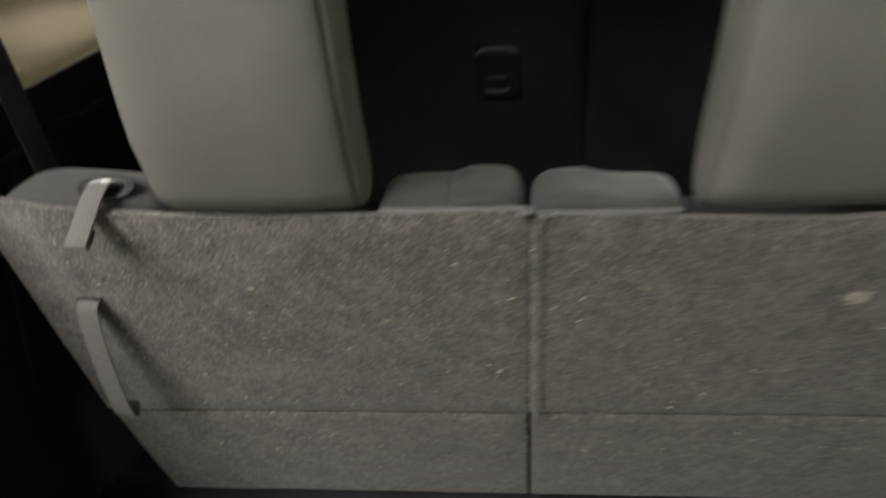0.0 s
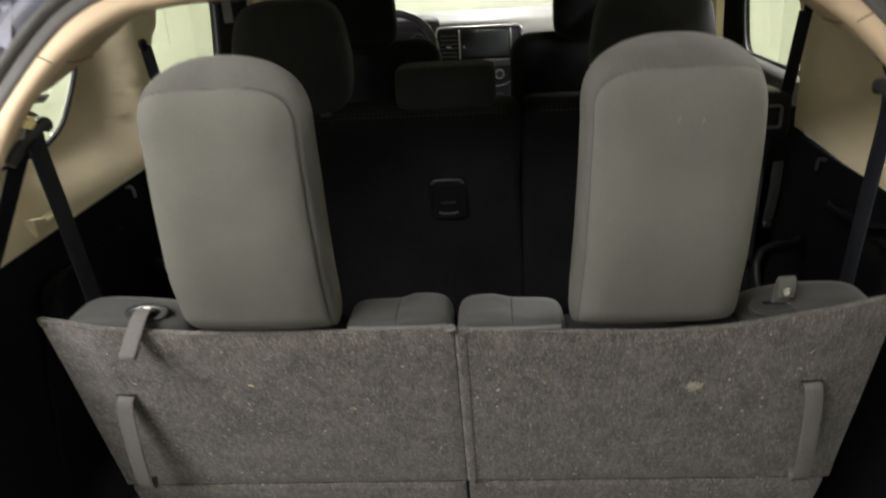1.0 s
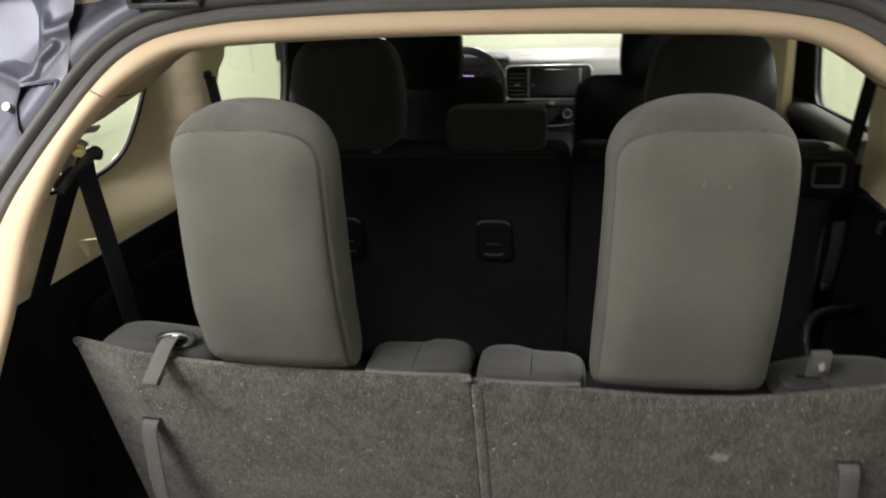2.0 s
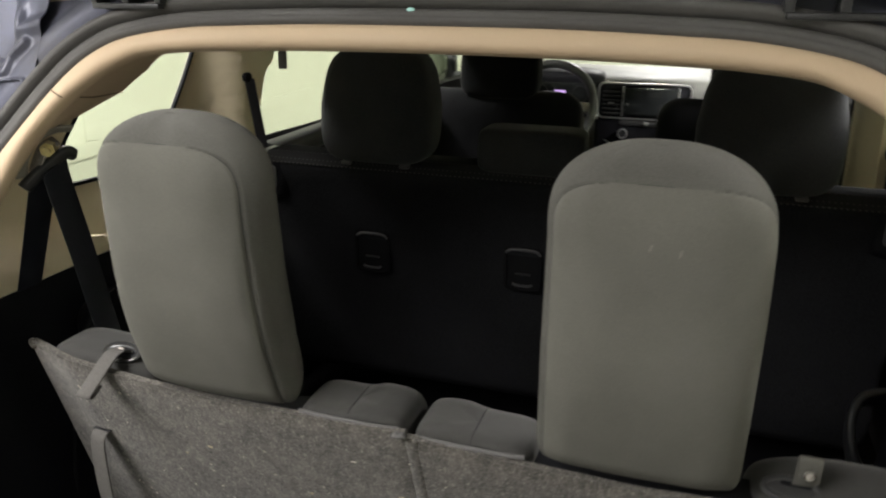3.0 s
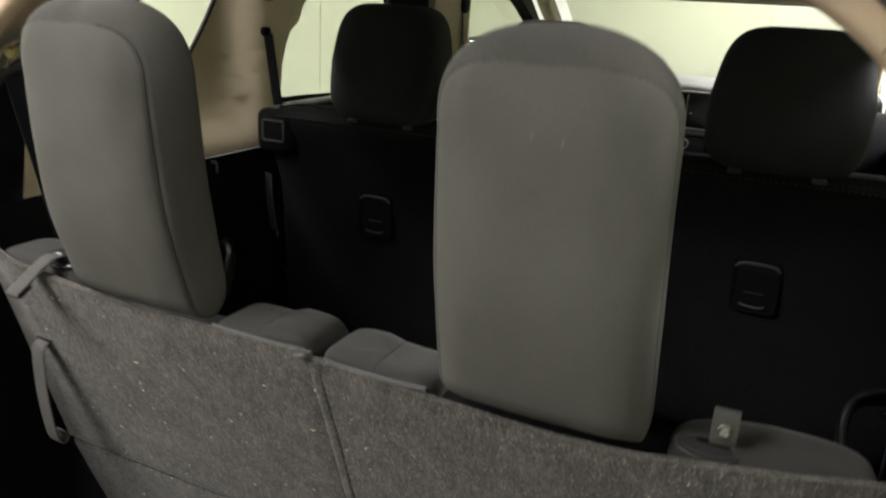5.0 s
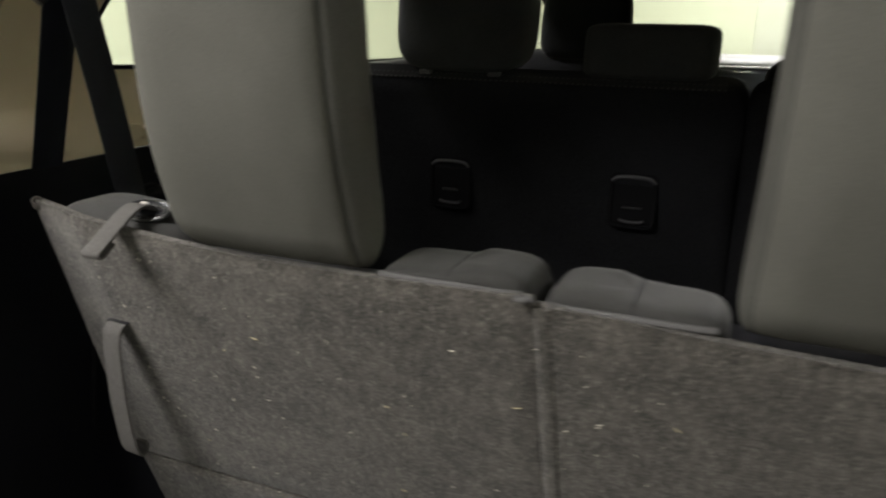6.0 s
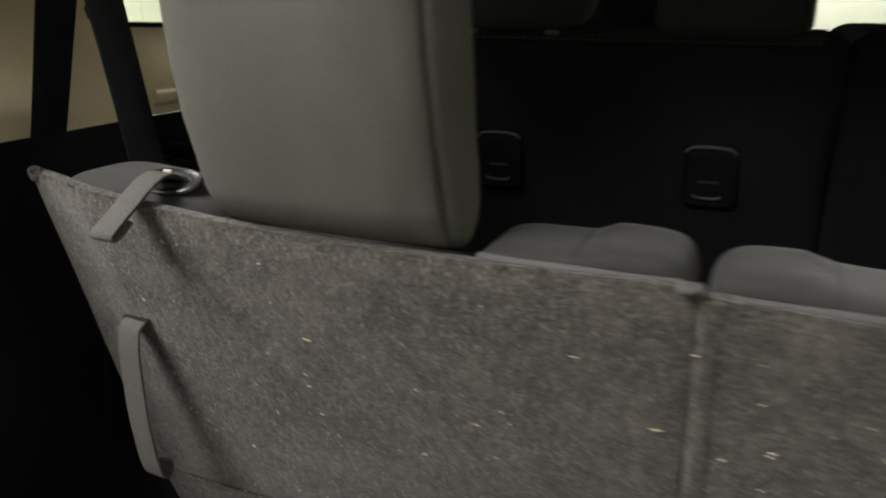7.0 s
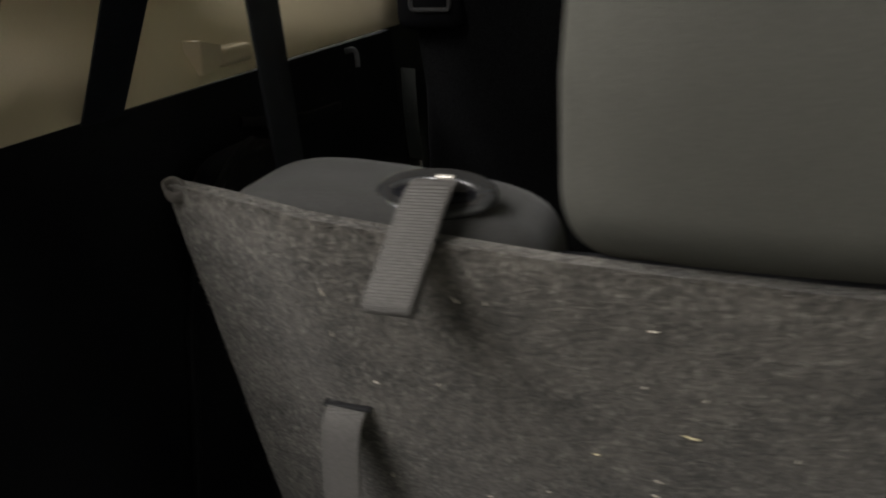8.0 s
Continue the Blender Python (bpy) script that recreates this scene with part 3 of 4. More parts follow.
# the raised tailgate over the opening
def lid(x, f, d):
    """A point of the raised tailgate: x across, f from hinge to lower edge, d out from its inner face."""
    n = Vector((0, 0.529, 0.849))
    return Vector((x * (1 - 0.06 * f), 0.53 - 0.85 * f, 1.50 + 0.53 * f + 0.09 * math.sin(f * math.pi))) + n * d


gate = thing("tailgate", (0, 0.53, 1.50), "dark blue car tailgate raised open over the cargo space", "tailgate")
for name, f0, f1, x0, x1, d0, d1, stuff in (("window_frame", 0.0, 0.10, -0.52, 0.52, 0.0, 0.05, PAINT), ("side_frame", 0.104, 0.50, -0.56, -0.44, 0.0, 0.05, PAINT), ("side_frame", 0.104, 0.50, 0.44, 0.56, 0.0, 0.05, PAINT), ("glass", 0.104, 0.50, -0.436, 0.436, 0.03, 0.035, SCREEN), ("outer_panel", 0.504, 1.0, -0.58, 0.58, 0.03, 0.09, PAINT), ("lining", 0.504, 0.98, -0.54, 0.54, 0.0, 0.026, PLASTIC)):
    rings = []
    for f in np.linspace(f0, f1, 8):
        top = [lid(x, f, d1 - 0.03 * (abs(x) / 0.58) ** 4 * (d1 - d0) / 0.06) for x in np.linspace(x0, x1, 13)]
        low = [lid(x, f, d0) for x in np.linspace(x1, x0, 13)]
        rings.append(top + low)
    part(name, loft(rings), stuff, gate)
for s in (-1, 1):
    hx, hy = s * HINGE_X, raked(0, HINGE_Z).y
    bars = [box(hx - 0.042, hx + 0.042, hy - 0.030, hy + 0.004, HINGE_Z + dz - 0.003, HINGE_Z + dz + 0.003, 0.002) for dz in (-0.010, 0.008)]
    webs = [box(hx + dx - 0.004, hx + dx + 0.004, hy - 0.028, hy + 0.002, HINGE_Z - 0.0075, HINGE_Z + 0.0055, 0.001) for dx in (-0.040, 0.0, 0.040)]
    part("hinge", merge(*bars, *webs), PLASTIC_GREY, gate, "grimy dark steel hinge with two slots")


# ---------- third-row seats ----------
SLOPE = 0.362


def panel_y(z):
    return 0.5 - (z - 1.05) * SLOPE


HALF = 0.480
EDGE_LEFT = [(0, 0.004), (0.06, 0.003), (0.12, 0.001), (0.2, 0.001), (0.3, 0.004), (0.37, 0.010), (0.43, 0.0165), (0.48, 0.0165)]
EDGE_RIGHT = [(0, 0.000), (0.07, -0.002), (0.12, -0.006), (0.23, -0.009), (0.30, -0.005), (0.35, 0.004), (0.42, 0.015), (0.48, 0.0165)]


def edge_rise(x, left):
    """How far the sagging top edge of a board stands over its lowest line."""
    line = EDGE_LEFT if left else EDGE_RIGHT
    return sum(float(np.interp(abs(x) + d, [p[0] for p in line], [p[1] for p in line])) for d in (-0.02, -0.01, 0.0, 0.01, 0.02)) / 5


def carpet_sheet(x0, x1, z0, z1, curl, lower=False):
    """A stiff felt board with a rolled top edge and a little waviness."""
    nx, nz, t = 48, 26, 0.012
    fr, bk = [], []
    for j in range(nz + 1):
        v = j / nz
        z = z0 + (z1 - z0) * v
        row_f, row_b = [], []
        for i in range(nx + 1):
            u = i / nx
            x = x0 + (x1 - x0) * u
            out = abs(x) / HALF
            wob = 0.0012 * noise.noise(Vector((x * 9, z * 9, 3))) + 0.0006 * noise.noise(Vector((x * 40, z * 40, 7)))
            lift = curl * max(0, out - 0.86) / 0.14
            zz = z if lower else z + edge_rise(x, x0 + x1 < 0) * v ** 2
            y = panel_y(z) + wob + 0.022 * lift * v ** 0.7
            x += math.copysign(0.005 * lift, x)
            edge = 0.003 if j in (0, nz) else 0.0018 if i in (0, nx) else 0
            row_f.append((x, y + edge, zz))
            row_b.append((x, y + t, zz))
        fr.append(row_f)
        bk.append(row_b)
    bm = bmesh.new()
    vf = [[bm.verts.new(p) for p in r] for r in fr]
    vb = [[bm.verts.new(p) for p in r] for r in bk]
    for j in range(nz):
        for i in range(nx):
            bm.faces.new((vf[j][i], vf[j][i + 1], vf[j + 1][i + 1], vf[j + 1][i]))
            bm.faces.new((vb[j][i + 1], vb[j][i], vb[j + 1][i], vb[j + 1][i + 1]))
    for j in range(nz):
        bm.faces.new((vf[j + 1][0], vb[j + 1][0], vb[j][0], vf[j][0]))
        bm.faces.new((vf[j][nx], vb[j][nx], vb[j + 1][nx], vf[j + 1][nx]))
    for i in range(nx):
        bm.faces.new((vf[nz][i], vf[nz][i + 1], vb[nz][i + 1], vb[nz][i]))
        bm.faces.new((vf[0][i + 1], vf[0][i], vb[0][i], vb[0][i + 1]))
    return bm


SPINE = [(1.00, 0.555), (1.04, 0.540), (1.07, 0.530), (1.10, 0.520), (1.15, 0.507), (1.20, 0.499), (1.26, 0.493), (1.32, 0.489), (1.37, 0.490)]


def hr_spine(z):
    """Centre of the tall head restraint, from front to back, by height."""
    return sum(float(np.interp(z + d, [p[0] for p in SPINE], [p[1] for p in SPINE])) for d in np.linspace(-0.028, 0.028, 9)) / 9


def seam_reach(v, inner):
    """How far round from the middle of the back the seam lies, at a height."""
    wide = 0.158 if inner else 0.232
    return wide if v < 0.70 else wide * math.sqrt(max(0.0, 1 - ((v - 0.70) / 0.115) ** 2.4))


def seam_groove(cx, v, u):
    """The padding is drawn in along the seam and swells again beyond it."""
    off = u % 1 - 0.75
    if abs(off) > 0.30 or v > 0.95:
        return 0.0
    d = abs(off) - seam_reach(v, (off > 0) == (cx < 0))
    return 0.0022 * math.exp(-(d / 0.010) ** 2) * min(1.0, v / 0.1) * (1.0 if cx < 0 else 0.45)


def hr_point(cx, v, u, grow=0.0):
    """A point of the padded head restraint: v from foot to crown, u round it (0.75: the middle of its back)."""
    z0, z1, a, b = (1.046 if cx < 0 else 1.041), 1.357, 0.0835, 0.046
    z = z0 + (z1 - z0) * (0.5 + 0.5 * math.sin(-math.pi / 2 + math.pi * v))
    top = max(0.0, (z - (z1 - 0.078)) / 0.078)
    low = max(0.0, ((z0 + 0.030) - z) / 0.030)
    wa = a * math.sqrt(max(0.0004, 1 - top ** 3.1)) if top else a - (0.020 if cx < 0 and 0.25 < u % 1 < 0.75 else 0.009) * (1 - math.sqrt(max(0.0, 1 - low ** 2)))
    wb = b * math.sqrt(max(0.0006, 1 - top ** 3)) if top else b - 0.026 * (1 - math.sqrt(max(0.0, 1 - low ** 2)))
    wa -= 0.0008 * max(0, (1.15 - z) / 0.11)
    wb -= 0.009 * max(0.0, (1.19 - z) / 0.15) ** 2
    # soft hollows and fullness of the padding
    puff = 0.0012 * noise.noise(Vector((cx * 31 + 3 * math.cos(6.283 * u), 3 * math.sin(6.283 * u), z * 14)))
    t = 2 * math.pi * u
    zs = (1.04, 1.12, 1.20, 1.28, 1.335)
    if cx < 0:
        wide = float(np.interp(z, zs, (0.014, 0.013, 0.006, -0.001, 0.0) if math.cos(t) < 0 else (0.001, 0.0, 0.0, 0.0, 0.0)))
    else:
        wide = float(np.interp(z, zs, (0.0105, 0.009, 0.0075, 0.006, 0.0035) if math.cos(t) > 0 else (0.005, 0.002, -0.001, -0.003, 0.0)))
    wa += wide
    tuck = 0.0065 * max(0.0, (1.10 - z) / 0.045) ** 1.5
    wb -= tuck
    grow -= seam_groove(cx, v, u)
    return Vector((cx + (wa + grow + puff) * spow(math.cos(t), 0.54), hr_spine(z) - tuck + (wb + grow + puff) * spow(math.sin(t), 0.72), z))


def headrest_rings(cx):
    return [[hr_point(cx, i / 200, k / 216) for k in range(216)] for i in range(201)]


def third_row_seat(s):
    seat = thing("third_row_seat", (s * 0.24, 0.62, 0.655), "upright grey cloth folding seat with felt-covered back, tall head restraint", "car seat", "third-row seats")
    x_in, x_out = s * 0.0005, s * HALF
    lo, hi = min(x_in, x_out), max(x_in, x_out)
    back = part("back_panel", carpet_sheet(lo, hi, 0.7535, 1.046, 1.0), CARPET, seat, "grey-brown felt carpet back board")
    part("lower_flap", carpet_sheet(lo + 0.002, hi - 0.002, 0.552, 0.7495, 0.0, True), CARPET, seat, "grey-brown felt hinge flap")
    # welt beside the split
    if s > 0:
        line = [Vector((0.0085, panel_y(z) + 0.0002, z)) for z in np.linspace(0.756, 1.0445, 16)]
        part("welt", sweep(line, [(0.0062 * math.cos(a), 0.0017 * math.sin(a)) for a in np.linspace(0, 2 * math.pi, 14, endpoint=False)], Vector((0, -1, 0))), CARPET, back)
    # rolled tip of the outer corner
    tip = Vector((s * 0.4835, panel_y(1.046) + 0.0245, 1.0605))
    part("corner_roll", sweep([tip + Vector((s * 0.0045 * math.cos(a) - s * 0.003, 0.0035 * math.sin(a), 0.0030 * math.cos(a) * 0.6 + 0.0022 * math.sin(a))) for a in np.linspace(0, 2 * math.pi, 20, endpoint=False)], rrect(0.0020, 0.0055, 0.0008), Vector((0, -0.3, 1)), True), CARPET_EDGE, back, "rolled felt corner")
    if s < 0:
        part("fringe", pillow(-0.003, 0.498, 1.0515, 0.008, 0.004, 0.0025, 0.7, 0.6, 16, 8, lambda p: p + Vector((0, 0, 0.0015 * math.sin(p.x * 900)))), TAPE, back, "frayed pale edge of the felt")
    part("backrest_core", box(lo + 0.01, hi - 0.01, 0.68, 0.76, 0.66, 0.90, 0.02), PLASTIC, seat)
    bm = loft([[(lo + 0.05 * (s < 0) + 0.004, panel_y(z) + 0.014, z), (hi - 0.05 * (s > 0) - 0.004, panel_y(z) + 0.014, z), (hi - 0.05 * (s > 0) - 0.004, panel_y(z) + 0.06, z), (lo + 0.05 * (s < 0) + 0.004, panel_y(z) + 0.06, z)] for z in (0.70, 0.9, 1.03)])
    part("back_shell", bm, PLASTIC, seat)

    def lobes(p):
        """Two stitched lobes, the one by the split a little fuller."""
        x = abs(p.x)
        g = math.exp(-((x - 0.0655) / 0.007) ** 2) * (1.0 if s < 0 else 0.75)
        full = 0.0002 * max(0.0, (p.z - 0.98) / 0.07) * (1 if x < 0.0625 else 0) * math.sin(min(1, x / 0.0625) * math.pi) ** 0.7
        up = max(0.0, (p.z - 0.98) / 0.07)
        drop = (0.0052 * ramp(x, 0.050, 0.085) + (0.0036 if s > 0 else 0.0)) * up
        return Vector((p.x, p.y - (p.z - 1.05) * SLOPE, p.z + full - 0.0032 * g - drop))

    def lean(p):
        sag = 0.010 * ramp(abs(p.x), 0.40, 0.32) if s > 0 else 0.008 * ramp(abs(p.x), 0.43, 0.31)
        return Vector((p.x, p.y - (p.z - 1.05) * SLOPE, p.z - sag * max(0.0, (p.z - 0.98) / 0.08)))
    pad = pillow(s * 0.0645, 0.5500, 0.998, 0.0622, 0.040, 0.0630, 0.34, 0.34, 120, 44, lobes)
    skin, heart = BVHTree.FromBMesh(pad), Vector((s * 0.0655, 0.555, 1.020))
    spokes = [Vector((0, -math.cos(a), math.sin(a))) for a in np.linspace(0.15, 2.5, 26)]
    stitches = [skin.ray_cast(heart + d * 0.2, -d)[0] for d in spokes]
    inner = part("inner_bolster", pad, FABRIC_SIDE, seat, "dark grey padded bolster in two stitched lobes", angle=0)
    part("stitch", sweep(stitches, circle(0.0005, 6), Vector((1, 0, 0))), PLASTIC, inner, "fine dark stitch line")
    part("edge_tape", sweep([Vector((x, 0.5085 + 0.004 * abs(k) ** 3, (1.0495 if s < 0 else 1.0450) - 0.001 * abs(k))) for k, x in zip((-1, -0.7, -0.35, 0, 0.35, 0.7, 1), np.linspace(s * 0.0640 - 0.055, s * 0.0640 + 0.055, 7))], rrect(0.0048, 0.0036, 0.0016), Vector((0, -1, 0.4))), TAPE, inner, "pale grey edge tape")
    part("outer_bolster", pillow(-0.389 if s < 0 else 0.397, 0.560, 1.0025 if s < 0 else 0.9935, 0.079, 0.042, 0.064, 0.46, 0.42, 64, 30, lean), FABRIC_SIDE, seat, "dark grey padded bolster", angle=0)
    hx = -0.2105 if s < 0 else 0.2155
    hr = part("headrest", loft(headrest_rings(hx)), FABRIC, seat, "tall grey cloth head restraint", angle=0)
    # Faces beyond the seam take the shade-darkened cloth.
    hr.data.materials.append(DIM_FABRIC)
    for f in hr.data.polygons:
        j, k = f.index // 216, f.index % 216
        v, u = (j + 0.5) / 200, (k + 0.5) / 216
        if f.index < 200 * 216 and abs(u - 0.75) > seam_reach(v, (u > 0.75) == (s < 0)):
            f.material_index = 1
    # stitched seam that frames the back face
    west, east = (0.232, 0.158) if s < 0 else (0.158, 0.232)
    knee, arch = 0.70, 0.115
    seam = [hr_point(hx, v, 0.75 - west) for v in np.linspace(0.06, knee, 16)]
    seam += [hr_point(hx, knee + arch * math.sin(a) ** 0.8, 0.75 - (west if a < math.pi / 2 else east) * math.cos(a)) for a in np.linspace(0.12, math.pi - 0.12, 26)]
    seam += [hr_point(hx, v, 0.75 + east) for v in np.linspace(knee, 0.06, 16)]
    part("seam", sweep(seam, circle(0.0007 if s < 0 else 0.0004, 6), Vector((0, -1, 0.2))), FABRIC_SIDE, hr)
    # slotted bezel on the outer bolster
    c = Vector((-0.3605, 0.537, 1.0632)) if s < 0 else Vector((0.352, 0.532, 1.0510))
    oval = [c + Vector(((0.0220 if s < 0 else 0.0230) * math.cos(a), (0.0092 if s < 0 else 0.0095) * math.sin(a), 0.0045 * math.sin(a))) for a in np.linspace(0, 2 * math.pi, 36, endpoint=False)]
    bez = part("strap_bezel", sweep(oval, rrect(0.0095 if s < 0 else 0.006, 0.005 if s < 0 else 0.004, 0.0023 if s < 0 else 0.0018, 4), Vector((0, -0.35, 1)), True), BEZEL if s < 0 else PLASTIC_GREY, seat, "oval dark plastic strap bezel")
    if s < 0:
        part("slot", pillow(c.x, c.y, c.z - 0.0010, 0.0195, 0.0070, 0.0035, 0.5, 0.6, 28, 8), PLASTIC, bez)
    else:
        part("plate", pillow(c.x, c.y, c.z - 0.0012, 0.0215, 0.0085, 0.003, 0.5, 0.9, 32, 8, lambda p: p + Vector((0, 0, 0.39 * (p.y - c.y)))), PLASTIC_GREY, bez)
        part("slot", pillow(c.x + 0.003, c.y + 0.0035, c.z + 0.0022, 0.0135, 0.0028, 0.0012, 0.5, 0.5, 24, 8, lambda p: p + Vector((0, 0, 0.39 * (p.y - c.y - 0.0035)))), RECESS_SHADE, bez)
    # lower pull strap
    part("pull_strap", ribbon([(s * 0.4095, panel_y(0.950) + 0.006, 0.9495), (s * 0.4095, panel_y(0.9485) - 0.002, 0.9483), (s * 0.410, 0.5285, 0.942), (s * 0.411, 0.527, 0.92), (s * 0.4125, 0.529, 0.87), (s * 0.414, 0.535, 0.825), (s * 0.4145, 0.540, 0.808), (s * 0.4145, 0.546, 0.803), (s * 0.4145, 0.551, 0.808), (s * 0.414, 0.550, 0.816)], 0.0205, 0.0028, (1, 0, 0.08 * s)), WEB_GREY, back, "grey webbing pull strap")
    part("strap_slit", box(s * 0.4095 - 0.0125, s * 0.4095 + 0.0125, panel_y(0.951) - 0.0008, panel_y(0.951) + 0.006, 0.9492, 0.9512, 0.0004), RUBBER_BLACK, back, "dark slit in the felt")
    if s < 0:
        part("release_tab", ribbon([(-0.356, 0.542, 1.060), (-0.3565, 0.531, 1.0695), (-0.357, 0.520, 1.0715), (-0.3575, 0.508, 1.0668), (-0.358, 0.493, 1.0575), (-0.359, 0.479, 1.0480), (-0.3595, 0.4712, 1.0427), (-0.3595, 0.4722, 1.0395), (-0.3592, 0.4765, 1.0400), (-0.359, 0.488, 1.0475)], 0.0188, 0.003, (1, 0.03, -0.02)), WEB_GREY, seat, "grey webbing release tab")
        part("tab_pin", cyl((-0.3575, 0.5290, 1.0728), (-0.3505, 0.5290, 1.0728), 0.0014, 10), GALVANISED, seat, "small bright steel pin")
    else:
        part("release_tab", ribbon([(0.3615, 0.538, 1.050), (0.3615, 0.534, 1.065), (0.3615, 0.531, 1.081), (0.3615, 0.5275, 1.0885), (0.3615, 0.5235, 1.0885), (0.3615, 0.5225, 1.081), (0.3615, 0.5240, 1.0665)], 0.0190, 0.0024, (1, 0.06, 0)), DIM_FABRIC, seat, "grey webbing release tab folded upright")
        ring = [Vector((0.3615 + 0.0042 * math.cos(a), 0.5212, 1.0745 + 0.0042 * math.sin(a))) for a in np.linspace(0, 2 * math.pi, 20, endpoint=False)]
        riv = part("rivet", sweep(ring, circle(0.0014, 8), Vector((0, -1, 0)), True), STEEL, seat, "bright steel eyelet")
        part("rivet_core", pillow(0.3615, 0.5222, 1.0745, 0.0034, 0.0012, 0.0034, 1, 1, 16, 8), GALVANISED, riv)
    return seat


for s in (-1, 1):
    third_row_seat(s)
SMUDGE = mat("pale_rubbed_fabric", (0.19, 0.18, 0.155), 0.9, grain=0.3, grain_scale=900)
for mx, mz in ((0.2175, 1.288), (0.2385, 1.286)):
    part("smudge", pillow(mx, 0.4468, mz, 0.0016, 0.0015, 0.0062, 0.9, 0.9, 12, 10, lambda p: p + Vector((0.25 * (p.z - mz), 0, 0))), SMUDGE, bpy.data.objects["third_row_seat.001"], "pale rubbed mark on the grey cloth")


# bits of straw and lint caught in the felt
def bits(name, count, long_, thin, material, label, seed):
    rnd = random.Random(seed)
    bm = bmesh.new()
    for k in range(count):
        x, z = rnd.uniform(-0.41, 0.41), 0.665 + 0.375 * rnd.random() ** 0.8
        y = panel_y(z) - 0.0012
        a, l, w = rnd.uniform(0, 3.14), long_ * rnd.uniform(0.4, 1.5), thin * rnd.uniform(0.6, 1.3)
        ux = Vector((math.cos(a), -SLOPE * math.sin(a), math.sin(a))).normalized()
        n = Vector((0, -1, -SLOPE)).normalized()
        v = n.cross(ux)
        c = Vector((x, y, z))
        bow = n * l * 0.12
        top = [c - ux * l - v * w * 0.5, c - ux * l * 0.2 - v * w + bow, c + ux * l - v * w * 0.3, c + ux * l + v * w * 0.3, c - ux * l * 0.2 + v * w + bow, c - ux * l + v * w * 0.5]
        vt = [bm.verts.new(p) for p in top]
        vb = [bm.verts.new(p - n * 0.0006) for p in top]
        bm.faces.new(vt)
        bm.faces.new(vb[::-1])
        for i in range(6):
            j = (i + 1) % 6
            bm.faces.new((vt[i], vb[i], vb[j], vt[j]))
    ob = part(name, bm, material, None, "", False)
    return tagged(ob, label, "debris", "", "stuff")


bits("straw", 20, 0.0024, 0.0004, STRAW, "pale yellow straw bits caught in grey felt", 5)
bits("lint", 130, 0.0015, 0.0004, FIBRE, "pale lint flecks scattered over grey felt", 9)


def fuzz(count, seed):
    """Short felt fibres that stand up along the top edge and the outer corners of the boards."""
    rnd = random.Random(seed)
    bm = bmesh.new()
    for k in range(count):
        x = rnd.uniform(-HALF, HALF)
        lift = max(0, abs(x) / HALF - 0.86) / 0.14
        c = Vector((x + math.copysign(0.005 * lift, x), panel_y(1.046) + 0.022 * lift + rnd.uniform(-0.0005, 0.011), 1.0455 + edge_rise(x, x < 0)))
        if k % 4 == 0:
            z = rnd.uniform(0.80, 1.03)
            v = (z - 0.7535) / 0.2925
            c = Vector((math.copysign(HALF + 0.005, x), panel_y(z) + rnd.uniform(0.001, 0.010) + 0.022 * v ** 0.7, z + 0.0165 * v ** 2))
        d = Vector((rnd.uniform(-1, 1) + (math.copysign(1.5, x) if k % 4 == 0 else 0), rnd.uniform(-1, 0.4), rnd.uniform(0.0, 1.0) if k % 4 else rnd.uniform(-0.5, 0.5))).normalized() * (rnd.uniform(0.0015, 0.0042) if k % 4 else rnd.uniform(0.001, 0.0022))
        w = Vector((rnd.uniform(-1, 1), rnd.uniform(-1, 1), 0.2)).normalized() * 0.00022
        u = d.cross(w).normalized() * 0.00022
        bend = Vector((rnd.uniform(-1, 1), rnd.uniform(-1, 1), -0.5)) * 0.0005
        a = [bm.verts.new(c - d * 0.2 + o) for o in (w, u, -w - u)]
        b = [bm.verts.new(c + d * 0.5 + bend + o) for o in (w, u, -w - u)]
        tip = bm.verts.new(c + d)
        for i in range(3):
            j = (i + 1) % 3
            bm.faces.new((a[i], a[j], b[j], b[i]))
            bm.faces.new((b[i], b[j], tip))
    return tagged(part("felt_fuzz", bm, CARPET, None, "", False), "loose grey-brown felt fibres along the board edges", "lint", "", "stuff")


fuzz(2600, 21)
def lint_tuft(x, z, count, seed):
    """A tangle of short pale fibres caught on the felt."""
    rnd = random.Random(seed)
    strands = []
    for k in range(count):
        cx, cz = x + rnd.gauss(0, 0.0042), z + rnd.gauss(0, 0.0034)
        a, l = rnd.uniform(0, 6.28), rnd.uniform(0.002, 0.006)
        dx, dz = math.cos(a) * l, math.sin(a) * l
        c = [Vector((cx + dx * t + rnd.uniform(-1, 1) * 0.0006, panel_y(cz + dz * t) - 0.0012 - 0.0012 * math.sin((t + 1) * 1.57), cz + dz * t + rnd.uniform(-1, 1) * 0.0006)) for t in (-1, -0.3, 0.4, 1)]
        strands.append(sweep(c, circle(0.00042, 4), Vector((0, -1, 0.1))))
    return merge(*strands)


tagged(part("lint_tuft", lint_tuft(0.277, 0.9465, 90, 4), TUFT), "pale lint tuft stuck on the grey felt", "lint")


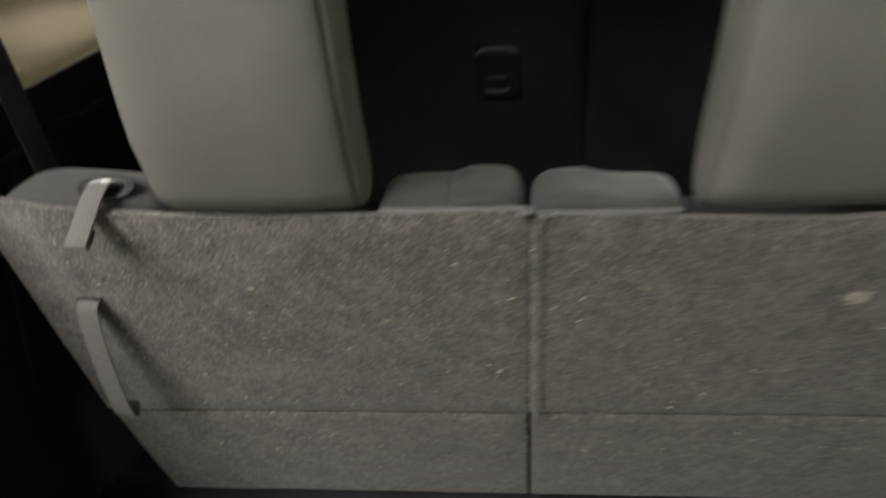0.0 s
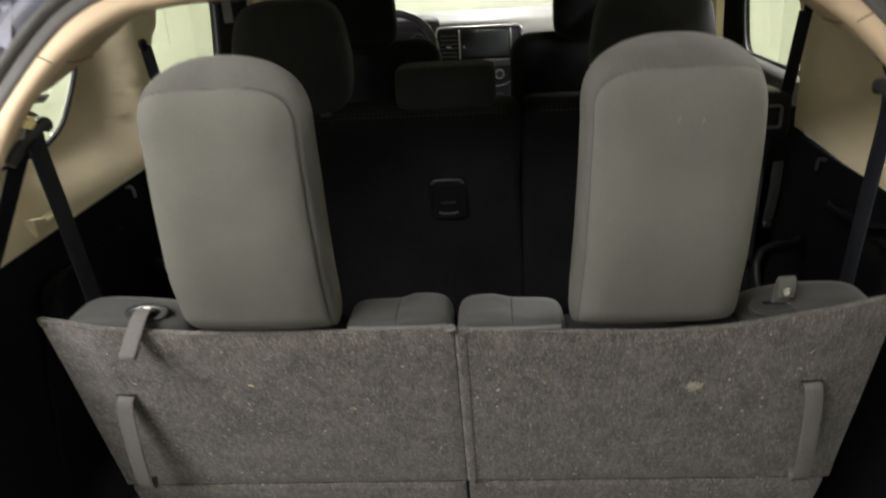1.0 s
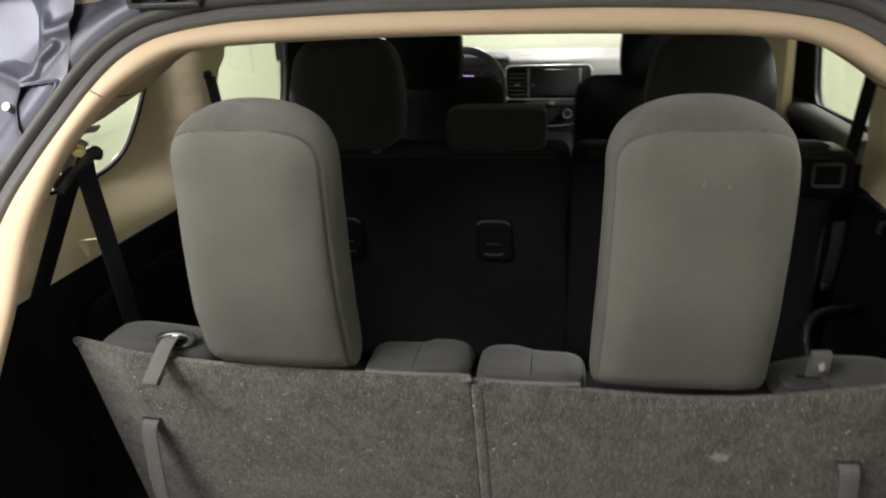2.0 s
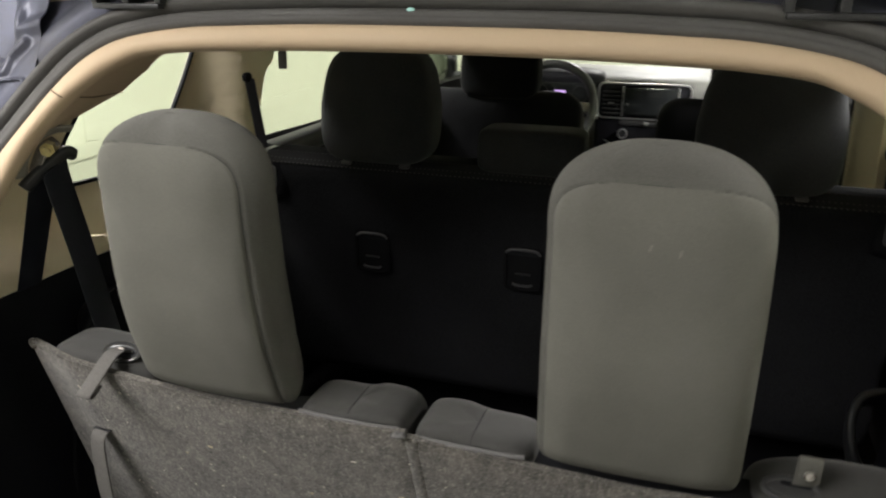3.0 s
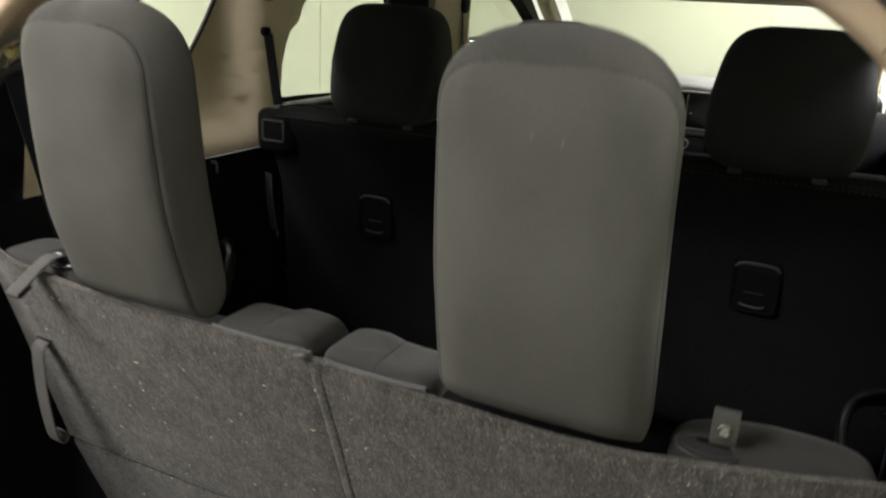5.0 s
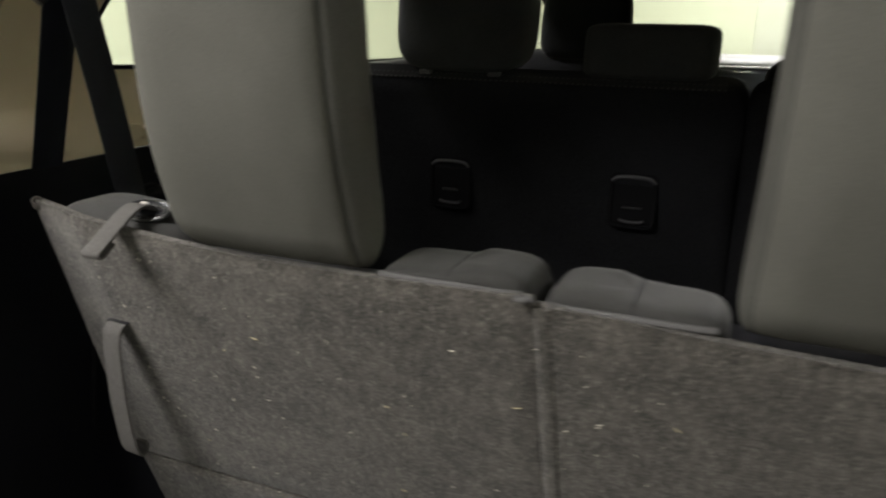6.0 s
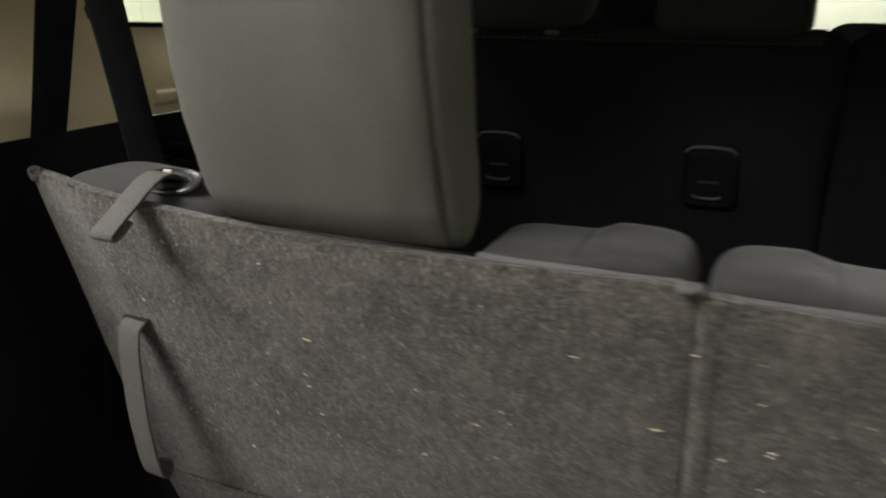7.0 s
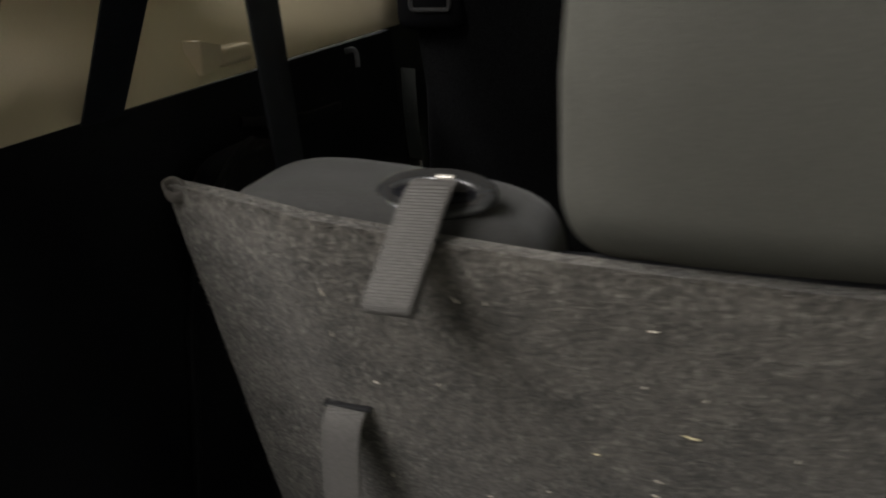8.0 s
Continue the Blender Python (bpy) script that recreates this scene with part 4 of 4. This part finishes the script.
# ---------- second-row seats ----------
def slab(profile, x0, x1, r=0.03, steps=5):
    """A padded slab: an outline of (y, z) run across the car with rounded ends."""
    cy = sum(p[0] for p in profile) / len(profile)
    cz = sum(p[1] for p in profile) / len(profile)

    def ring(x, inset):
        out = []
        for y, z in profile:
            d = Vector((y - cy, z - cz))
            d = d * max(0.05, (1 - inset / max(d.length, 0.02)))
            out.append(Vector((x, cy + d.x, cz + d.y)))
        return out
    rings = [ring(x0 + r - r * math.cos(math.pi / 2 * k / steps), r * (1 - math.sin(math.pi / 2 * k / steps))) for k in range(steps + 1)]
    rings += [ring(x1 - r + r * math.sin(math.pi / 2 * k / steps), r * (1 - math.cos(math.pi / 2 * k / steps))) for k in range(steps + 1)]
    return loft(rings)


def profile_loop(pts, steps=4):
    return [(p.y, p.z) for p in catmull([(0, y, z) for y, z in pts], steps, True)]


def cloth_headrest(cx, cy, cz, a, b, c, parent, lean=0.12, taper=0.10, e1=0.40, e2=0.42, cloth=BLACK_CLOTH):
    def f(p):
        t = (p.z - cz) / c
        return Vector((cx + (p.x - cx) * (1 - taper * max(0, t)), p.y + lean * (p.z - cz), p.z))
    hr = part("headrest", pillow(cx, cy, cz, a, b, c, e1, e2, 48, 30, f), cloth, parent, "black cloth head restraint", angle=0)
    for dx in (-0.06, 0.06):
        k = dx * a / 0.115
        part("post", cyl((cx + k, cy - lean * c * 0.5, cz - c - 0.05), (cx + k, cy - lean * c * 0.3, cz - c + 0.03), 0.006, 12), STEEL, hr, "steel headrest post")
        part("post_guide", box(cx + k - 0.010, cx + k + 0.010, cy - 0.030 - lean * c, cy - 0.004 - lean * c, cz - c - 0.005, cz - c + 0.002, 0.002), GUIDE, hr)
    return hr


def latch_recess(cx, y, cz, w, h, parent):
    """A flush latch cup, recess shade as black colour, with pull bar and slot."""
    rim = [Vector((cx + px, y - 0.001, cz + pz)) for px, pz in rrect(w, h, 0.010, 4)]
    cup = part("latch_cup", sweep(rim, rrect(0.006, 0.004, 0.0015), Vector((0, -1, 0)), True), RECESS_SHADE, parent, "flush latch cup with its recess shade drawn black")
    # Flat black plate in place of the shaded depth.
    part("cup_back", box(cx - w / 2, cx + w / 2, y + 0.001, y + 0.006, cz - h / 2, cz + h / 2), RECESS_SHADE, cup)
    bar = catmull([(cx + w * k, y - 0.003 + 0.003 * abs(k) * 2, cz + h * (0.44 - 0.10 * abs(2 * k) ** 4)) for k in (-0.5, -0.42, -0.3, 0.0, 0.3, 0.42, 0.5)], 4)
    part("pull_bar", sweep(bar, rrect(0.007, 0.0058, 0.0022), Vector((0, 0, 1))), BAR, cup, "grey pull bar")
    low = catmull([(cx + w * k, y - 0.002, cz + h * (-0.41 + 0.04 * abs(3.6 * k) ** 4)) for k in (-0.28, -0.2, 0.0, 0.2, 0.28)], 4)
    part("slot_bar", sweep(low, rrect(0.005, 0.0044, 0.0018), Vector((0, 0, 1))), BAR, cup)
    part("slot_bar", box(cx - w * 0.22, cx + w * 0.22, y - 0.003, y + 0.001, cz - h * 0.16, cz - h * 0.12, 0.001), PLASTIC_GREY, cup)


BACK2 = profile_loop([(1.275, 0.66), (1.258, 0.80), (1.236, 0.95), (1.212, 1.06), (1.191, 1.117), (1.193, 1.140), (1.211, 1.1515), (1.26, 1.153), (1.32, 1.141), (1.36, 1.08), (1.40, 0.88), (1.44, 0.66)])


def second_row_seat(x0, x1, heads, cups):
    seat = thing("second_row_seat", ((x0 + x1) / 2, 1.34, 0.60), "upright black cloth rear bench section with headrests", "car seat", "second-row seats")
    part("backrest", slab(BACK2, x0, x1, 0.028), BLACK_CARPET, seat, "black carpeted backrest")
    part("cushion", box(x0 + 0.01, x1 - 0.01, 1.44, 1.95, 0.62, 0.82, 0.04, 3), BLACK_CLOTH, seat)
    for hx, big in heads:
        if big:
            cloth_headrest(hx, 1.228, 1.254, 0.113, 0.052, 0.105, seat, 0.12, 0.15, 0.44, 0.46)
        else:
            cloth_headrest(hx, 1.234, 1.1875, 0.0965, 0.042, 0.0400, seat, 0.1, 0.0, 0.28, 0.32)
    strip = [Vector((x, 1.1965, 1.1470)) for x in np.linspace(x0 + 0.03, x1 - 0.03, 8)]
    part("mesh_strip", sweep(strip, rrect(0.030, 0.003, 0.0012), Vector((0, -0.62, 0.78))), DOTS, seat, "dotted black mesh along the shoulder")
    for cx in cups:
        latch_recess(cx, 1.2285, 0.960, 0.068, 0.086, seat)
    return seat


left2 = second_row_seat(-0.592, 0.1085, [(-0.325, True), (-0.034, False)], [-0.352, -0.042])
right2 = second_row_seat(0.1095, 0.592, [(0.353, True)], [0.353])
for s, seat in ((-1, left2), (1, right2)):
    blk = part("latch_block", pillow(s * 0.566, 1.236, 1.105, 0.046, 0.052, 0.044, 0.34, 0.40, 40, 20), PLASTIC, seat, "black plastic backrest latch block")
    rim = [Vector((s * 0.562 + px, 1.1825, 1.108 + pz)) for px, pz in rrect(0.050, 0.040, 0.005, 3)]
    part("latch_frame", sweep(rim, rrect(0.005, 0.006, 0.002), Vector((0, -1, 0)), True), BAR, blk, "grey latch frame")
    part("latch_cap", box(s * 0.566 - 0.024, s * 0.566 + 0.024, 1.205, 1.270, 1.1465, 1.1515, 0.002), CAP, blk, "pale grey latch cap")


# ---------- front seats, dashboard ----------
BACK1 = profile_loop([(2.34, 0.62), (2.31, 0.85), (2.30, 1.05), (2.33, 1.128), (2.38, 1.143), (2.43, 1.10), (2.47, 0.9), (2.52, 0.62)])


def front_seat(name, cx):
    seat = thing(name, (cx, 2.5, 0.60), "black cloth front car seat seen from behind", "car seat", "front seats")
    part("backrest", slab(BACK1, cx - 0.275, cx + 0.275, 0.07, 7), SHADED_CLOTH, seat)
    part("cushion", box(cx - 0.25, cx + 0.25, 2.45, 2.98, 0.62, 0.80, 0.05, 3), SHADED_CLOTH, seat)
    cloth_headrest(cx, 2.37, 1.225, 0.132, 0.055, 0.108, seat, 0.1, 0.05, cloth=SHADED_CLOTH)
    return seat


front_seat("driver_seat", -0.383)
front_seat("passenger_seat", 0.400)

dash = thing("dashboard", (0, 3.75, 0.60), "grey vinyl dashboard with black centre stack", "dashboard")
DASH = profile_loop([(3.46, 0.80), (3.44, 1.0), (3.47, 1.075), (3.60, 1.098), (3.80, 1.095), (3.98, 1.075), (4.0, 0.9), (3.9, 0.6), (3.6, 0.62)])
part("dash_body", slab(DASH, -0.66, 0.66, 0.03), DASH_TOP, dash, "grey vinyl dash body")
part("cluster_hood", pillow(-0.36, 3.50, 1.06, 0.19, 0.11, 0.055, 0.6, 0.6, 36, 18), PLASTIC, dash, "black instrument hood")
clus = part("instrument_panel", box(-0.50, -0.22, 3.375, 3.40, 0.965, 1.06, 0.01), SCREEN, dash, "dark instrument cluster")
part("trip_display", box(-0.385, -0.335, 3.370, 3.3745, 0.985, 1.025), DISPLAY, clus, "lit violet trip display")
for dx in (-0.09, 0.09):
    ring = [Vector((-0.36 + dx + 0.036 * math.cos(a), 3.372, 1.01 + 0.036 * math.sin(a))) for a in np.linspace(0, 2 * math.pi, 28, endpoint=False)]
    part("gauge_ring", sweep(ring, circle(0.0015, 6), Vector((0, -1, 0)), True), GUIDE, clus)
stack = part("control_panel", box(-0.20, 0.215, 3.41, 3.45, 0.62, 1.065, 0.02, 3), PLASTIC, dash, "black centre stack")
rim = [Vector((0.012 + px, 3.405, 0.985 + pz)) for px, pz in rrect(0.40, 0.155, 0.025, 5)]
part("chrome_rim", sweep(rim, rrect(0.007, 0.006, 0.002), Vector((0, -1, 0)), True), CHROME, stack, "satin chrome rim")
part("touch_screen", box(-0.075, 0.155, 3.398, 3.408, 0.925, 1.045, 0.004), SCREEN, stack, "dark touch screen")
for k in range(6):
    part("vent_slat", box(-0.170, -0.092, 3.396, 3.408, 0.925 + 0.019 * k, 0.933 + 0.019 * k, 0.002), PLASTIC_GREY, stack)
part("vent_tab", box(-0.142, -0.120, 3.388, 3.397, 0.972, 0.979, 0.002), CHROME, stack, "silver vent tab")
for kx in (-0.080, 0.160):
    part("screen_strip", box(kx - 0.0025, kx + 0.0025, 3.3965, 3.4085, 0.918, 1.050, 0.001), CHROME, stack, "thin chrome strip")
part("screen_key", box(-0.064, -0.054, 3.3945, 3.3978, 0.968, 0.978, 0.001), CAP, stack, "small pale key")
for kx in (-0.069, 0.103):
    knob = part("knob", cyl((kx, 3.412, 0.843), (kx, 3.375, 0.843), 0.021, 28, 0.018), PLASTIC_GREY, stack, "dark rotary knob")
    ring = [Vector((kx + 0.0195 * math.cos(a), 3.374, 0.843 + 0.0195 * math.sin(a))) for a in np.linspace(0, 2 * math.pi, 28, endpoint=False)]
    part("knob_ring", sweep(ring, circle(0.0028, 6), Vector((0, -1, 0)), True), CHROME, knob, "satin chrome ring")
part("chrome_strip", sweep(catmull([(-0.15, 3.404, 0.805), (-0.10, 3.402, 0.786), (0.0, 3.400, 0.780), (0.11, 3.402, 0.786), (0.16, 3.404, 0.805)], 5), rrect(0.006, 0.008, 0.002), Vector((0, -1, 0))), CHROME, stack, "satin chrome strip")
part("button_row", box(-0.09, 0.17, 3.404, 3.412, 0.876, 0.902, 0.003), PLASTIC_GREY, stack, "dark grey button row")
part("hazard_button", box(0.020, 0.040, 3.398, 3.405, 0.880, 0.896, 0.003), CAP, stack)
part("console", box(-0.13, 0.13, 2.6, 3.40, 0.60, 0.76, 0.03, 3), PLASTIC, dash, "black centre console")

wheel = thing("steering_wheel", (-0.36, 3.30, 0.99), "black leather steering wheel with silver spoke", "steering wheel")
wm = Matrix.Translation((-0.36, 3.16, 0.985)) @ Matrix.Rotation(radians(-22), 4, "X")
rimpts = [wm @ Vector((0.182 * math.cos(a), 0, 0.182 * math.sin(a))) for a in np.linspace(0, 2 * math.pi, 48, endpoint=False)]
part("rim", sweep(rimpts, circle(0.0185, 12), wm.to_3x3() @ Vector((0, -1, 0)), True), LEATHER, wheel, "black leather rim")
hub = pillow(0, 0, 0, 0.075, 0.03, 0.06, 0.6, 0.6)
bmesh.ops.transform(hub, matrix=wm, verts=hub.verts)
part("hub", hub, PLASTIC, wheel)
for ang in (0, 180, 270):
    sp = box(0.06, 0.175, -0.008, 0.008, -0.018, 0.018, 0.005)
    bmesh.ops.transform(sp, matrix=wm @ Matrix.Rotation(radians(-ang), 4, "Y"), verts=sp.verts)
    part("spoke", sp, CHROME, wheel, "satin silver spoke")
part("spoke_trim", sweep(catmull([(-0.47, 3.118, 0.985), (-0.42, 3.118, 1.004), (-0.36, 3.118, 1.004), (-0.298, 3.120, 0.980), (-0.25, 3.128, 0.945), (-0.222, 3.138, 0.915)], 5), rrect(0.020, 0.006, 0.002), Vector((0, -1, 0))), CHROME, wheel, "satin silver spoke trim")
stalk = part("stalk", cyl((-0.30, 3.24, 0.945), (-0.19, 3.25, 0.934), 0.009, 14, 0.011), PLASTIC, wheel, "black column stalk")
part("stalk_tip", cyl((-0.189, 3.25, 0.934), (-0.168, 3.252, 0.931), 0.012, 14, 0.009), CHROME, stalk, "silver stalk tip")
part("column", cyl((-0.36, 3.17, 0.98), (-0.36, 3.42, 0.90), 0.045), PLASTIC, wheel)

mirror = thing("door_mirror", (-0.76, 3.05, 1.10), "dark door mirror outside the front window", "car mirror")
part("shell", pillow(-0.90, 3.10, 1.15, 0.13, 0.06, 0.09, 0.6, 0.6), PAINT, mirror)
part("mirror_glass", pillow(-0.90, 3.042, 1.15, 0.112, 0.006, 0.075, 0.6, 0.5), mat("mirror", (0.30, 0.33, 0.30), 0.03, metal=1.0), mirror, "silvered mirror glass")
part("arm", box(-0.80, -0.66, 3.07, 3.12, 1.08, 1.12, 0.01), PAINT, mirror)

# ---------- seat belts ----------
def belt(name, pts, across, label, width=0.045):
    t = thing(name, pts[-1], label, "seat belt", "seat belts")
    part("webbing", ribbon(pts, width, 0.002, across), WEB_BLACK, t)
    return t


for s in (-1, 1):
    b = belt("rear_seat_belt", [(s * 0.471, 0.590, 1.262), (s * 0.4745, 0.597, 1.235), (s * 0.479, 0.6185, 1.15), (s * 0.4845, 0.642, 1.05), (s * 0.490, 0.665, 0.95), (s * 0.495, 0.68, 0.85)], (0.16 * s, 1, 0), "black rear belt hanging from a steel guide on the pillar")
    part("webbing", ribbon([(s * 0.484, 0.588, 1.262), (s * 0.5015, 0.599, 1.24), (s * 0.569, 0.635, 1.15), (s * 0.6335, 0.669, 1.0635), (s * 0.656, 0.681, 1.040)], 0.040, 0.002, (0, 1, 0)), WEB_BLACK, b)
    part("guide", sweep(catmull([(s * 0.492, 0.562, 1.240), (s * 0.490, 0.567, 1.245), (s * 0.481, 0.585, 1.260), (s * 0.472, 0.610, 1.275), (s * 0.473, 0.622, 1.270)], 5), rrect(0.013, 0.015, 0.005), Vector((0, 0, 1))), PLASTIC_GREY, b, "black plastic belt guide")
    br = part("bracket", sweep(catmull([(s * 0.497, 0.566, 1.252), (s * 0.492, 0.566, 1.272), (s * 0.482, 0.576, 1.294), (s * 0.470, 0.592, 1.304), (s * 0.460, 0.612, 1.304)], 5), rrect(0.003, 0.016, 0.001), Vector((0, -1, 0.3))), GALVANISED, b, "bare steel guide bracket")
    part("plate", sweep(catmull([(s * 0.489, 0.577, 1.256), (s * 0.482, 0.588, 1.282), (s * 0.476, 0.604, 1.290)], 4), rrect(0.016, 0.003, 0.001), Vector((0, -1, 0.3))), GALVANISED, br, "pale steel backing plate")
    part("bolt", merge(cyl((s * 0.470, 0.582, 1.283), (s * 0.482, 0.600, 1.283), 0.0085, 6), cyl((s * 0.465, 0.575, 1.283), (s * 0.471, 0.583, 1.283), 0.0045, 12)), BRASS, br, "yellow zinc-plated bolt")
    mx = 0.018 if s > 0 else 0.0
    c = belt("middle_seat_belt", [(s * 0.612 + mx, 1.235, 1.290), (s * 0.608 + mx, 1.24, 1.24), (s * 0.603 + mx, 1.25, 1.16), (s * 0.596 + mx, 1.255, 1.10)], (1, 0.2 * s, 0), "black belt hanging from the pillar slot", 0.027)
    c.children[0].data.materials[0] = ARMREST
    part("slot", pillow(s * 0.615 + mx, 1.232, 1.293, 0.006, 0.013, 0.009, 0.7, 0.7), PLASTIC, c)
    tail = part("lower_webbing", ribbon([(s * 0.607, 1.222, 1.01), (s * 0.607, 1.225, 0.955), (s * 0.606, 1.232, 0.91), (s * 0.605, 1.238, 0.882)], 0.024, 0.002, (1, 0.3 * s, 0)), WEB_DULL, c, "dull grey lower belt end")
    part("tongue", box(s * 0.605 - 0.009, s * 0.605 + 0.009, 1.236, 1.240, 0.864, 0.880, 0.0015), STEEL, tail, "steel belt anchor")
    fy = 2.08 if s > 0 else 2.16
    d = belt("front_seat_belt", [(s * 0.606 + mx, fy, 1.36), (s * 0.602 + mx, fy + 0.01, 1.25), (s * 0.600 + mx, fy + 0.03, 1.10), (s * 0.600 + mx, fy + 0.04, 0.80)], (0.3 * s, 1, 0), "black front belt hanging down the centre pillar", 0.050)
    part("anchor", pillow(s * 0.606 + mx, fy, 1.37, 0.014, 0.03, 0.03, 0.6, 0.6), PLASTIC, d)
    clip = thing("trim_clip", (s * 0.640, 0.835, 1.066), "beige plastic clip cover on the side trim", "trim clip", "trim clips")
    part("end_plate", loft([[(s * xx, y, z) for xx, z in ((0.652, 1.0802 - h), (0.652, 1.0802 + h), (d, 1.0802 + h), (d, 1.0802 - h))] for y, h, d in ((0.793, 0.0135, 0.6375), (0.7945, 0.0138, 0.6362), (0.808, 0.0105, 0.6335), (0.8215, 0.0076, 0.6350))]), LIT_BEIGE, clip, angle=25)
    part("cover", box(min(s * 0.636, s * 0.655), max(s * 0.636, s * 0.655), 0.822, 0.876, 1.0685, 1.0845, 0.005, 3), LIT_BEIGE, clip)
    hook = thing("bag_hook", (s * 0.62, 1.078, 1.045), "small grey plastic hook on the black side trim", "hook", "bag hooks")
    part("hook", sweep(catmull([(s * 0.638, 1.087, 1.049), (s * 0.627, 1.087, 1.051), (s * 0.623, 1.087, 1.045), (s * 0.622, 1.086, 1.031)], 4), rrect(0.007, 0.003, 0.0012), Vector((0, 1, 0))), PLASTIC_GREY, hook)
    lever = thing("trim_lever", (s * 0.60, 0.92, 1.01), "dark curved plastic lever on the black side trim", "lever", "trim levers")
    part("lever", sweep(catmull([(s * 0.630, 0.83, 1.020), (s * 0.606, 0.86, 1.016), (s * 0.600, 0.92, 1.010), (s * 0.604, 0.98, 1.006), (s * 0.630, 0.995, 0.998)], 5), rrect(0.008, 0.010, 0.003), Vector((0, 0, 1))), ARMREST, lever)
    structure("side_armrest", pillow(s * 0.602, 0.780, 0.955, 0.024, 0.062, 0.058, 0.6, 0.6), ARMREST, "dark plastic armrest moulding beside the folding seat", "side trim")
    structure("side_rib", sweep(catmull([(s * 0.622, 0.660, 0.56), (s * 0.616, 0.668, 0.72), (s * 0.611, 0.680, 0.82), (s * 0.604, 0.684, 0.90), (s * 0.597, 0.700, 0.955), (s * 0.592, 0.722, 0.990), (s * 0.590, 0.748, 1.010), (s * 0.592, 0.780, 1.017), (s * 0.606, 0.808, 1.008)], 6), rrect(0.007, 0.007, 0.003), Vector((s, 0, 0))), ARMREST, "black plastic rib moulding beside the folding seat", "side trim")
    loop = thing("folding_lever", (s * 0.56, 1.04, 0.90), "dark plastic folding lever curving out of the side trim", "lever", "folding levers")
    part("arm", sweep(catmull([(s * 0.612, 1.100, 0.888), (s * 0.570, 1.040, 0.906), (s * 0.527, 1.000, 0.920), (s * 0.496, 0.972, 0.918), (s * 0.487, 0.950, 0.885), (s * 0.500, 0.930, 0.840), (s * 0.54, 0.93, 0.80)], 6), rrect(0.012, 0.026, 0.005), Vector((0, -0.5, 1))), LEVER, loop)
    bolt = thing("seat_hinge_bolt", (s * 0.59, 1.25, 0.787), "bright steel hinge pin at the foot of the bench", "bolt", "hinge bolts")
    part("pin", cyl((s * 0.604, 1.262, 0.790), (s * 0.570, 1.240, 0.784), 0.0065, 12), STEEL, bolt)

roof = thing("roof_belt_buckle", (-0.3235, 0.883, 1.43), "black roof belt housing with hanging steel tongue", "seat belt")
part("housing", box(-0.3420, -0.3050, 0.862, 0.905, 1.380, 1.432, 0.006, 3), PLASTIC_GREY, roof)
part("tongue", sweep(catmull([(-0.316, 0.862, 1.384), (-0.315, 0.859, 1.370), (-0.3145, 0.858, 1.355)], 4), rrect(0.013, 0.003, 0.001), Vector((0, -1, 0))), CAP, roof, "steel belt tongue")
